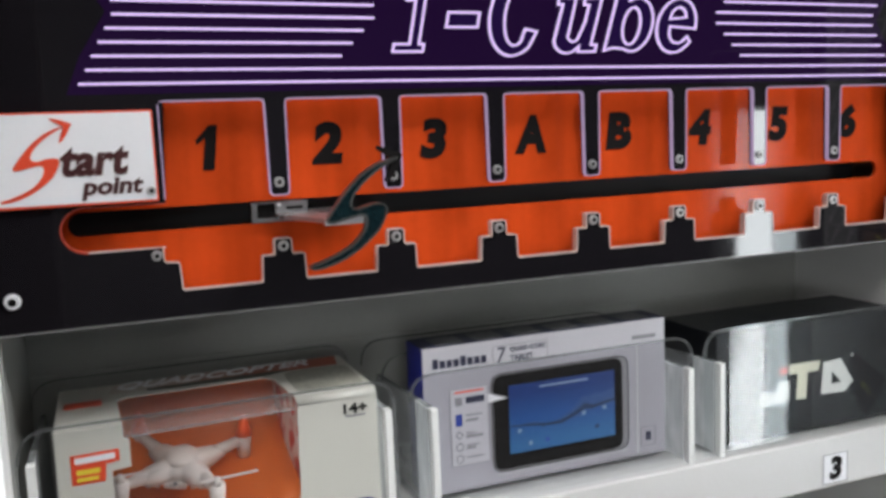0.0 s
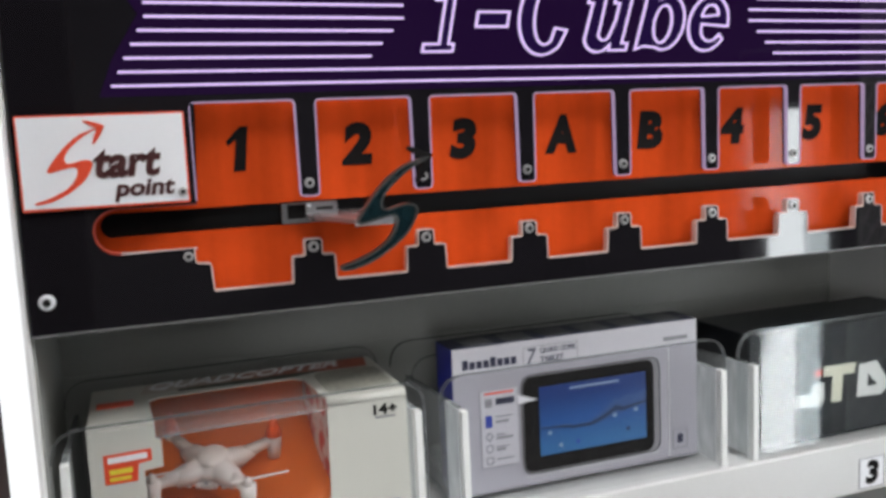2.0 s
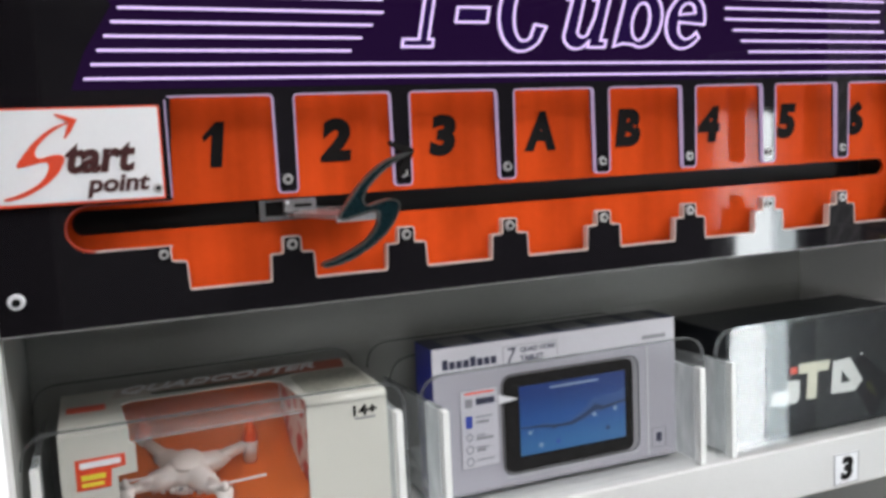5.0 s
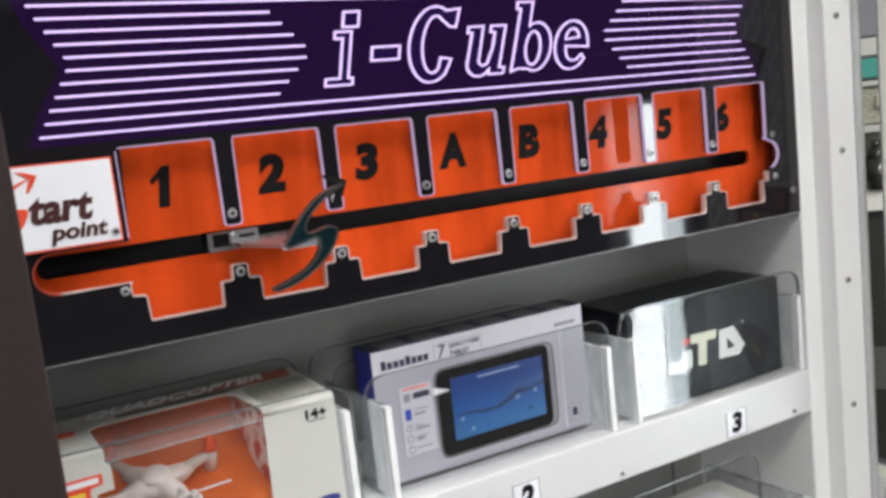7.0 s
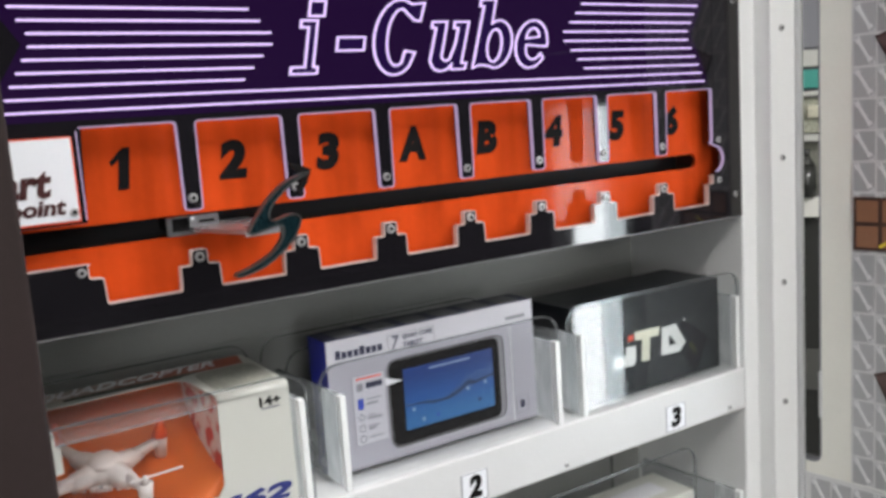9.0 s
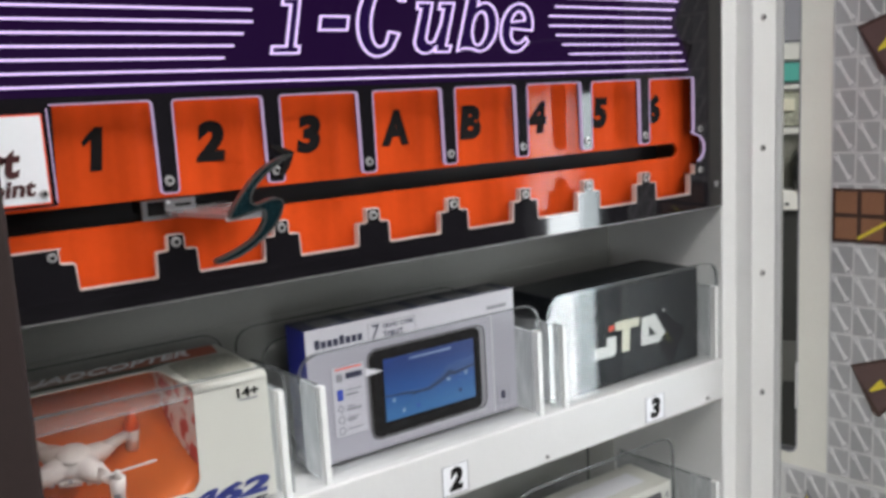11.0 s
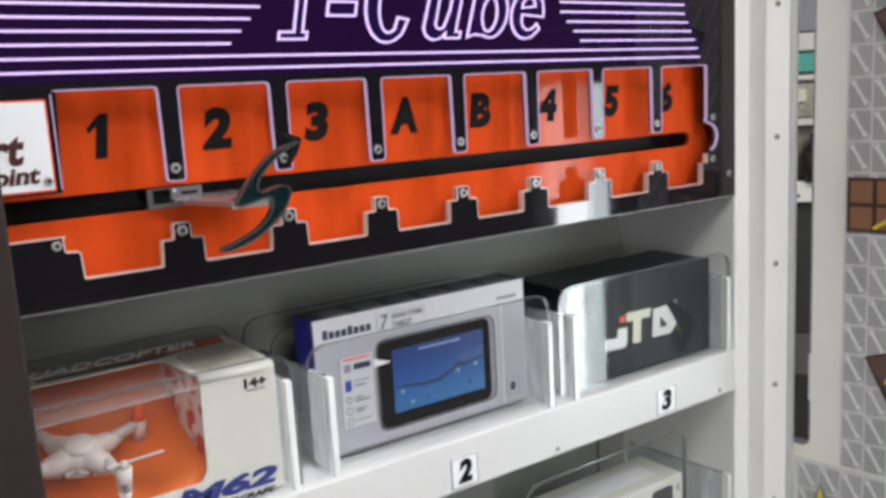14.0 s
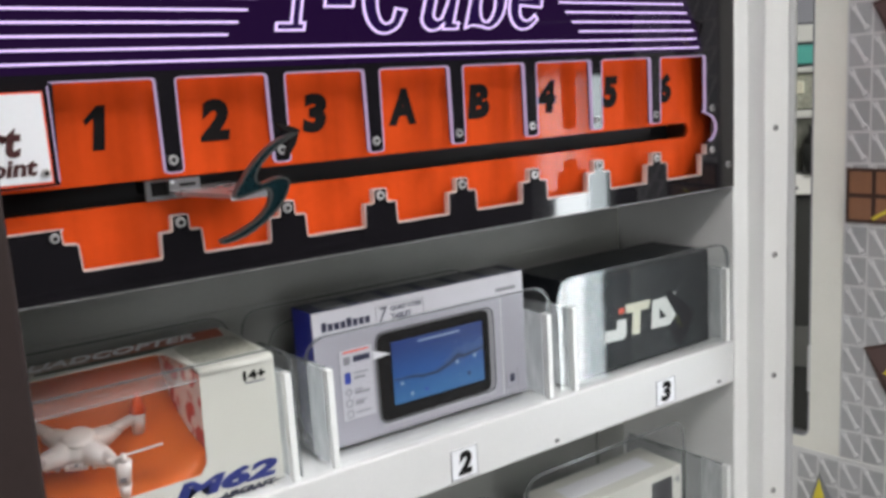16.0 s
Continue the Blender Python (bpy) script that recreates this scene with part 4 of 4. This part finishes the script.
c2 = thing("tablet_carton", TX + 0.097, TY + 0.015, TZ, "silver-white tablet carton with deep blue sides and a printed screen", "carton")
bm = box(TX, TX + 0.194, TY, TY + 0.031, TZ, 1.2820, 0.0006)
body = part("body", bm, [CARTON_SILVER, CARTON_BLUE, NAVY_PRINT], c2)
for p in body.data.polygons:
    p.material_index = 1 if p.normal.x < -0.8 else (2 if p.normal.z > 0.8 else 0)
V0 = 1.174


def printed(name, x0, x1, z0, z1, mat, d=0.0003, r=0.0, label="", parent=None, lift=0.0):
    return part(name, plate(rounded(rect(TX + x0, TX + x1, V0 + z0, V0 + z1), r) if r else rect(TX + x0, TX + x1, V0 + z0, V0 + z1), [], TY - lift - d, TY - lift), mat, parent or c2, label)


for i, w in enumerate((5.5, 4, 5, 3.5, 4.5, 5, 4, 5)):
    x = 0.0075 + 0.0051 * i
    printed("lettering_bar", x, x + 0.0040, 0.0928, 0.0928 + (0.0068 if i in (0, 4) else 0.0052), NAVY_PRINT)
part("badge_border", ribbon(rect(TX + 0.0525, TX + 0.0945, V0 + 0.0895, V0 + 0.1030), 0.0004, TY - 0.0003, TY, True), GREY_PRINT, c2)
part("word", text_bm("7", TX + 0.0555, TX + 0.0625, V0 + 0.0908, V0 + 0.1018, TY - 0.0001, 0.0002, 0.15), NAVY_PRINT, c2)
part("word", text_bm("QUAD CORE", TX + 0.0655, TX + 0.0930, V0 + 0.0972, V0 + 0.1014, TY - 0.0001, 0.0002, 0, 0.02, False, 0.012), NAVY_PRINT, c2)
part("word", text_bm("TABLET", TX + 0.0655, TX + 0.0835, V0 + 0.0912, V0 + 0.0954, TY - 0.0001, 0.0002, 0, 0.02, False, 0.012), NAVY_PRINT, c2)
printed("header_panel", 0.0006, 0.1934, 0.0900, 0.1076, HEADER_PALE, 0.0001)
printed("model_bar", 0.1650, 0.1855, 0.0938, 0.0968, GREY_PRINT)
printed("panel_line", 0.0022, 0.1690, 0.0893, 0.0898, GREY_PRINT)
printed("panel_line", 0.1690, 0.1694, 0.0060, 0.0896, PALE_PRINT)
printed("lower_band", 0.0, 0.194, 0.0040, 0.0052, GREY_PRINT)
tab = printed("tablet_picture", 0.0500, 0.1610, 0.0122, 0.0832, material("silver_rim_print", (0.20, 0.20, 0.215), 0.4), 0.0003, 0.0085, "printed black tablet with a silver rim")
printed("bezel", 0.0512, 0.1560, 0.0135, 0.0820, BLACK_PRINT, 0.0002, 0.0075, "black bezel", tab, 0.0003)
part("bezel_edge", ribbon(rounded(rect(TX + 0.0500, TX + 0.1610, V0 + 0.0122, V0 + 0.0832), 0.0085), 0.0007, TY - 0.0006, TY - 0.0003, True), BLACK_PRINT, tab)
printed("cast_shade_print", 0.0520, 0.1600, 0.0098, 0.0116, MID_PRINT, 0.0002, 0.0008, "grey printed ground line", tab, 0.0001)
printed("screen_picture", 0.0632, 0.1490, 0.0242, 0.0736, SCREEN_BLUE, 0.0003, 0.0, "blue printed screen", tab, 0.0005)
# far hills on the printed screen, in two layers that fall to the water
HILL_FAR, HILL_NEAR = material("far_hill_print", (0.030, 0.075, 0.21), 0.4), material("near_hill_print", (0.012, 0.028, 0.085), 0.4)
crest = [(0.0634, 0.0455), (0.072, 0.0440), (0.083, 0.0450), (0.092, 0.0425), (0.102, 0.0432), (0.110, 0.0475), (0.117, 0.0520), (0.1225, 0.0575), (0.127, 0.0560), (0.132, 0.0585), (0.140, 0.0575), (0.1488, 0.0610)]
foot = [(0.1488, 0.0495), (0.134, 0.0480), (0.120, 0.0440), (0.106, 0.0405), (0.090, 0.0412), (0.076, 0.0425), (0.0634, 0.0438)]
part("far_hill_picture", plate([(TX + x, V0 + z) for x, z in crest + foot], [], TY - 0.0010, TY - 0.0008), HILL_FAR, tab)
shore = [(0.0634, 0.0442), (0.078, 0.0436), (0.090, 0.0418), (0.104, 0.0416), (0.116, 0.0462), (0.124, 0.0505), (0.130, 0.0488), (0.1488, 0.0520)]
part("near_hill_picture", ribbon([(TX + x, V0 + z) for x, z in shore], [0.0008, 0.0016, 0.0022, 0.0026, 0.0030, 0.0042, 0.0030, 0.0016], TY - 0.0012, TY - 0.0010), HILL_NEAR, tab)
SOFT_PRINT = material("soft_blue_white_print", (0.22, 0.29, 0.42), 0.4)
for x, z, m in ((0.0705, 0.0400, SOFT_PRINT), (0.0895, 0.0415, HILL_NEAR), (0.1060, 0.0428, HILL_NEAR), (0.1225, 0.0452, SOFT_PRINT), (0.1400, 0.0470, SOFT_PRINT), (0.0790, 0.0300, SOFT_PRINT), (0.0925, 0.0305, BLUE_PRINT), (0.1335, 0.0335, HILL_NEAR)):
    printed("icon", x - 0.0015, x + 0.0015, z - 0.0015, z + 0.0015, m, 0.0002, 0.0012, "", tab, 0.0012)
printed("search_bar", 0.0870, 0.1265, 0.0692, 0.0708, SOFT_PRINT, 0.0002, 0.0, "", tab, 0.0008)
card = printed("info_card", 0.0190, 0.0475, 0.0222, 0.0770, CARD_PALE, 0.0003, 0.001, "printed list of features")
part("card_border", ribbon(rect(TX + 0.0190, TX + 0.0475, V0 + 0.0222, V0 + 0.0770), 0.0005, TY - 0.0005, TY - 0.0002, True), GREY_PRINT, card)
part("pointer_mark", plate([(TX + 0.0475, V0 + 0.0640), (TX + 0.0625, V0 + 0.0655), (TX + 0.0475, V0 + 0.0705)], [], TY - 0.0008, TY - 0.0004), PALE_PRINT, card)
printed("headline_bar", 0.0225, 0.0440, 0.0738, 0.0750, RED_PRINT, 0.0002, 0, "", card, 0.0004)
printed("headline_bar", 0.0305, 0.0445, 0.0660, 0.0705, NAVY_PRINT, 0.0002, 0, "", card, 0.0004)
printed("feature_icon", 0.0225, 0.0280, 0.0648, 0.0708, GREY_PRINT, 0.0002, 0.001, "", card, 0.0004)
printed("feature_icon", 0.0225, 0.0275, 0.0505, 0.0590, BLUE_PRINT, 0.0002, 0.0008, "", card, 0.0004)
for i, z in enumerate((0.0440, 0.0355, 0.0270)):
    ic_pts = [(TX + 0.0250 + 0.0026 * math.cos(a), V0 + z + 0.0028 * math.sin(a)) for a in (k * math.pi / (2 + 2 * i) for k in range(4 + 4 * i))]
    part("feature_icon", ribbon(ic_pts, 0.0009, TY - 0.0006, TY - 0.0004, True), GREY_PRINT, card)
for i, z in enumerate((0.0575, 0.0535, 0.0448, 0.0420, 0.0362, 0.0338, 0.0275)):
    printed("feature_bar", 0.0300, 0.0425 - 0.0028 * (i % 3), z - 0.0005, z + (0.0014 if i % 2 else 0.0006), GREY_PRINT, 0.0002, 0, "", card, 0.0004)
ic = part("corner_icon", ribbon(rect(TX + 0.1722, TX + 0.1845, V0 + 0.0112, V0 + 0.0258), 0.0006, TY - 0.0004, TY, True), GREY_PRINT, c2)
printed("icon_mark", 0.1760, 0.1808, 0.0150, 0.0220, NAVY_PRINT, 0.0003, 0.0015, "", ic)
# pictures printed along the top edge
TOP_PRINT = material("dark_picture_print", (0.115, 0.118, 0.125), 0.5, grain=0.6, scale=90)
for i in range(6):
    x = TX + 0.012 + 0.030 * i
    part("top_picture", box(x, x + 0.021, TY + 0.004, TY + 0.026, 1.2820, 1.2823), TOP_PRINT, c2)

# ---- the black carton ----
KX, KY = 0.3930, 0.0150
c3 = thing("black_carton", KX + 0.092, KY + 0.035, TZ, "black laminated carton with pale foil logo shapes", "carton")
part("body", box(KX, KX + 0.184, KY, KY + 0.070, TZ, 1.2670, 0.0008), CARTON_BLACK, c3)


def foil(pts, mat):
    part("logo_shape", plate([(0.390 + x / 1000, 1.174 + z / 1000) for x, z in pts], [], KY - 0.0004, KY - 0.0001), mat, c3)


foil([(45, 30), (70, 29), (73.5, 33), (73.5, 47), (62, 47.5), (61, 39.5), (46, 40.5)], LOGO_SILVER)
foil([(64.5, 52.5), (71, 53), (71, 58), (64.5, 57.5)], RED_PRINT)
foil([(73, 59.8), (105, 59.2), (103, 51.2), (92, 51.2), (90.5, 30), (80.5, 30.5), (82, 51.5), (73, 52)], LOGO_GOLD)
part("logo_shape", plate([(0.390 + x / 1000, 1.174 + z / 1000) for x, z in ((108, 57), (126, 58), (139.5, 38), (131, 30), (106, 31))],
                         [[(0.390 + x / 1000, 1.174 + z / 1000) for x, z in ((117, 49), (127, 38.5), (116.5, 38))]], KY - 0.0004, KY - 0.0001), LOGO_SILVER, c3)
part("mark_dot", rod((0.528, KY, 1.2335), (0.528, KY - 0.0004, 1.2335), 0.0013), LOGO_SILVER, c3)

# ---- lower shelf goods ----
LX0, LX1, LZ = 0.385, 0.541, LOWER + 0.0035
lc = thing("phone_carton", 0.463, 0.04, LZ, "white phone carton in a clear bin on the lower shelf", "carton")
part("body", box(LX0, LX1, 0.020, 0.075, LZ, 1.0575, 0.0008), CARTON_WHITE, lc)
part("phone_picture", plate(rounded(rect(0.498, 0.5265, 0.970, 1.0500), 0.003), [], 0.0195, 0.0199), material("dark_phone_print", (0.05, 0.05, 0.055), 0.3), lc)
part("logo_shape", ribbon([(0.531, 1.043), (0.535, 1.047), (0.536, 1.040)], 0.0018, 0.0195, 0.0199), GREY_PRINT, lc)
part("top_band", box(0.410, 0.520, 0.035, 0.060, 1.0575, 1.0578), PALE_PRINT, lc)

# ---- dark post of the machine beside ----
post = thing("door_post", -0.115, -0.274, 0.0, "dark brown painted door post standing before the machine", "post")
part("upright", box(-0.170, -0.0645, -0.296, -0.264, 0.0, 2.10, 0.001), POST_BROWN, post)
part("foot_plate", box(-0.180, -0.054, -0.300, -0.248, 0.0, 0.008, 0.001), DARK_METAL, post)

# ---- neighbouring machine with a patterned side ----
BETA = radians(-82)
WO, WD = Vector((0.6605, -0.030)), Vector((math.cos(BETA), math.sin(BETA)))
WN = Vector((-WD.y, WD.x))


def on_wall(s, z, d):
    """A place on the patterned wall: s along it, z up, d out of it towards the aisle (negative)."""
    p = WO + WD * s + WN * d
    return (p.x, p.y, z)


nb = thing("neighbour_machine", 0.80, -0.10, 0.0, "pale machine with grey square pattern and a tall rounded window", "game machine")
S0, S1 = -0.0115, 0.175
outer = [(S0, 0.0), (S1, 0.0), (S1, 1.95), (S0, 1.95), (S0, 1.75), (0.0030, 1.75), (0.0085, 1.74), (0.0085, 1.0770), (0.0065, 1.0720), (0.0025, 1.0700), (S0, 1.0700)]
wall = part("side_panel", plate(outer, [], 0.0, 0.012, on_wall), BEIGE_PAINT, nb, "beige side panel")
part("window_seal", ribbon([(0.0088, 1.74), (0.0088, 1.0770), (0.0068, 1.0718), (0.0025, 1.0696), (S0, 1.0696)], 0.0012, -0.0010, 0.012, False, None, on_wall), GREY_PRINT, wall)
bm = bmesh.new()
a, b = WO + WD * S1, WO + WD * S1 + Vector((0.60, -0.03))
bm.faces.new([bm.verts.new((p.x, p.y, z)) for p, z in ((a, 0), (b, 0), (b, 1.95), (a, 1.95))])
bmesh.ops.solidify(bm, geom=bm.faces[:], thickness=0.012)
part("front_panel", bm, BEIGE_PAINT, nb)
part("latch", plate(rounded([(0.0088, 1.118), (0.0102, 1.118), (0.0102, 1.165), (0.0088, 1.165)], 0.0003), [], -0.004, 0.0, on_wall), ALUMINIUM, wall, "small window latch")
part("panel_seam", ribbon([(S0, 1.0545), (S1, 1.0545)], 0.0032, -0.0012, 0.0, False, None, on_wall), GROUT_GREY, wall, "pale seam strip")
part("pattern_sheet", plate(rect(0.0395, S1 - 0.001, 1.0570, 1.94), [], -0.0008, -0.0001, on_wall), GROUT_GREY, wall, "printed pattern sheet")
part("pattern_sheet", plate(rect(S0 + 0.001, S1 - 0.001, 0.30, 1.0525), [], -0.0008, -0.0001, on_wall), GROUT_GREY, wall, "printed pattern sheet")


def shared(name, bm, mat):
    me = bpy.data.meshes.new(name)
    bmesh.ops.recalc_face_normals(bm, faces=bm.faces)
    bm.to_mesh(me)
    bm.free()
    me.materials.append(mat)
    return me


CW, CH = 0.0212, 0.02865
local = lambda a, b, c: (a, c, b)
tile_me = shared("tile", plate(rounded(rect(0.0009, CW - 0.0009, 0.0010, CH - 0.0010), 0.0008, 2), [], -0.0006, 0.0, local), TILE_GREY)
icon = ribbon([(0.0038, 0.0252), (0.0060, 0.0215), (0.0138, 0.0083), (0.0164, 0.0046)], [0.0048, 0.0027, 0.0025, 0.0050], -0.0006, 0.0, False, None, local)
ribbon([(0.0030, 0.0215), (0.0050, 0.0230), (0.0070, 0.0245)], 0.0016, -0.0006, 0.0, False, icon, local)
ribbon([(0.0135, 0.0050), (0.0155, 0.0062), (0.0175, 0.0075)], 0.0016, -0.0006, 0.0, False, icon, local)
ribbon([(0.0020, 0.0235), (0.0020, 0.0268), (0.0060, 0.0268)], 0.0007, -0.0006, 0.0, False, icon, local)
ribbon([(0.0192, 0.0050), (0.0192, 0.0020), (0.0150, 0.0020)], 0.0007, -0.0006, 0.0, False, icon, local)
icon_me = shared("tool_icon", icon, ICON_PALE)


def wall_piece(name, me, s, z, d):
    ob = new(name, me)
    x, y, zz = on_wall(s, z, d)
    ob.parent = wall
    ob.location = Vector((x, y, zz)) - BASE[wall]
    ob.rotation_euler = (0, 0, BETA)
    return ob


for r in range(-5, 17):
    for c in range(-3, 6):
        s, z = 0.0405 + CW * c, 1.0570 + CH * r if r >= 0 else 1.0525 + CH * r
        if (r >= 0 and c < 0) or s < S0:
            continue
        wall_piece("tile", tile_me, s, z, -0.0008)
        wall_piece("tool_icon", icon_me, s, z, -0.0014)

# brown picture pieces on the pattern
bp = part("brown_picture", plate(rect(0.0420, 0.120, 1.2895, 1.3395), [], -0.0028, -0.0020, on_wall), BROWN_DARK, wall, "brown printed block picture")
for i in range(3):
    for j, (za, zb) in enumerate(((1.2925, 1.3125), (1.3165, 1.3365))):
        a = 0.0450 + 0.0235 * i
        part("block", plate(rect(a, a + 0.0195, za, zb), [], -0.0033, -0.0028, on_wall), BROWN_PRINT, bp)
part("yellow_stripe", ribbon([(0.0660, 1.2935), (0.092, 1.3100)], 0.0030, -0.0040, -0.0033, False, None, on_wall), YELLOW_PRINT, bp)
for z in (1.4380, 1.1260):
    k = part("brown_badge", plate([(0.0610, z + 0.046), (0.105, z + 0.062), (0.115, z + 0.030), (0.0880, z), (0.0820, z + 0.0045)], [], -0.0028, -0.0020, on_wall), BROWN_DARK, wall, "dark brown badge picture")
    part("badge_face", plate([(0.0635, z + 0.044), (0.104, z + 0.058), (0.112, z + 0.030), (0.0885, z + 0.005)], [], -0.0033, -0.0028, on_wall), BADGE_PRINT, k)
    part("yellow_mark", ribbon([(0.0800, z + 0.024), (0.092, z + 0.034)], [0.002, 0.009], -0.0040, -0.0033, False, None, on_wall), YELLOW_PRINT, k)
st = part("star_picture", plate([(0.0080, 0.990), (0.0215, 1.0360), (0.0350, 1.010), (0.0520, 1.008), (0.0400, 0.985)], [], -0.0028, -0.0020, on_wall), GREY_PRINT, wall, "yellow star picture with dark rim")
part("star_face", plate([(0.0120, 0.992), (0.0215, 1.0290), (0.0330, 0.990)], [], -0.0034, -0.0028, on_wall), YELLOW_PRINT, st)

# ---- a vending machine farther off, seen through the gap ----
VM = Matrix.Translation((2.10, 0.92, 0)) @ Matrix.Rotation(math.atan2(-0.549, -0.836) + math.pi / 2, 4, "Z")
vm = thing("vending_machine", 2.10, 0.92, 0.0, "dark vending machine with a pale ledge and teal header", "vending machine")


def vm_part(name, x0, x1, y0, y1, z0, z1, mat, label=""):
    bm = box(x0, x1, y0, y1, z0, z1, 0.003)
    bmesh.ops.transform(bm, matrix=VM, verts=bm.verts)
    return part(name, bm, mat, vm, label)


vm_part("body", -0.35, 0.35, 0.02, 0.60, 0.0, 1.80, GREY_PRINT)
vm_part("lower_door", -0.34, 0.34, -0.01, 0.018, 0.05, 1.088, material("dark_smoked_door", (0.045, 0.046, 0.042), 0.25), "dark smoked door")
vm_part("door_panel", -0.33, 0.33, -0.014, -0.0105, 0.59, 0.71, material("grey_door_panel", (0.11, 0.11, 0.10), 0.35), "grey door panel")
vm_part("ledge", -0.34, 0.34, -0.03, 0.018, 1.092, 1.148, BEIGE_PAINT, "pale ledge")
SLOT_PRINT = material("ledge_slot_dark", (0.05, 0.05, 0.045), 0.5)
for k in range(9):
    x = -0.31 + 0.0755 * k
    vm_part("ledge_slot", x, x + 0.012, -0.032, -0.029, 1.106, 1.114, SLOT_PRINT)
vm_part("case_back", -0.34, 0.34, 0.012, 0.018, 1.152, 1.298, material("olive_goods_panel", (0.20, 0.20, 0.165), 0.4, grain=0.5, scale=22))
BOTTLE = material("dark_bottle_plastic", (0.035, 0.036, 0.032), 0.2, grain=0.2)
for k in range(8):
    x = -0.30 + 0.085 * k
    bm = rod((x, -0.018, 1.150), (x, -0.018, 1.232), 0.028, 0.028, 14)
    rod((x, -0.018, 1.232), (x, -0.018, 1.262), 0.028, 0.012, 14, bm)
    rod((x, -0.018, 1.262), (x, -0.018, 1.280), 0.012, 0.012, 14, bm)
    bmesh.ops.transform(bm, matrix=VM, verts=bm.verts)
    part("bottle", bm, BOTTLE, vm, "dark bottle", True)
vm_part("price_strip", -0.34, 0.34, -0.022, 0.018, 1.302, 1.320, CARTON_WHITE, "white price strip")
vm_part("back_panel", -0.34, 0.34, 0.0, 0.018, 1.324, 1.420, material("grey_green_panel", (0.33, 0.335, 0.26), 0.5, grain=0.6, scale=16))
for k in range(7):
    x = -0.31 + 0.09 * k
    vm_part("pale_packet", x, x + 0.055, -0.012, -0.001, 1.366, 1.412 - 0.012 * (k % 2), material("cream_packet", (0.62, 0.60, 0.46), 0.45, grain=0.3, scale=30) if k == 0 else bpy.data.materials["cream_packet"])
vm_part("shelf_strip", -0.34, 0.34, -0.014, 0.018, 1.424, 1.438, CARTON_WHITE, "white shelf strip")
vm_part("header", -0.34, 0.34, -0.008, 0.018, 1.446, 1.496, TEAL, "teal header board")
vm_part("upper_panel", -0.34, 0.34, -0.004, 0.018, 1.504, 1.550, CARTON_WHITE)
vm_part("top_panel", -0.34, 0.34, 0.0, 0.018, 1.554, 1.79, GREY_PRINT)
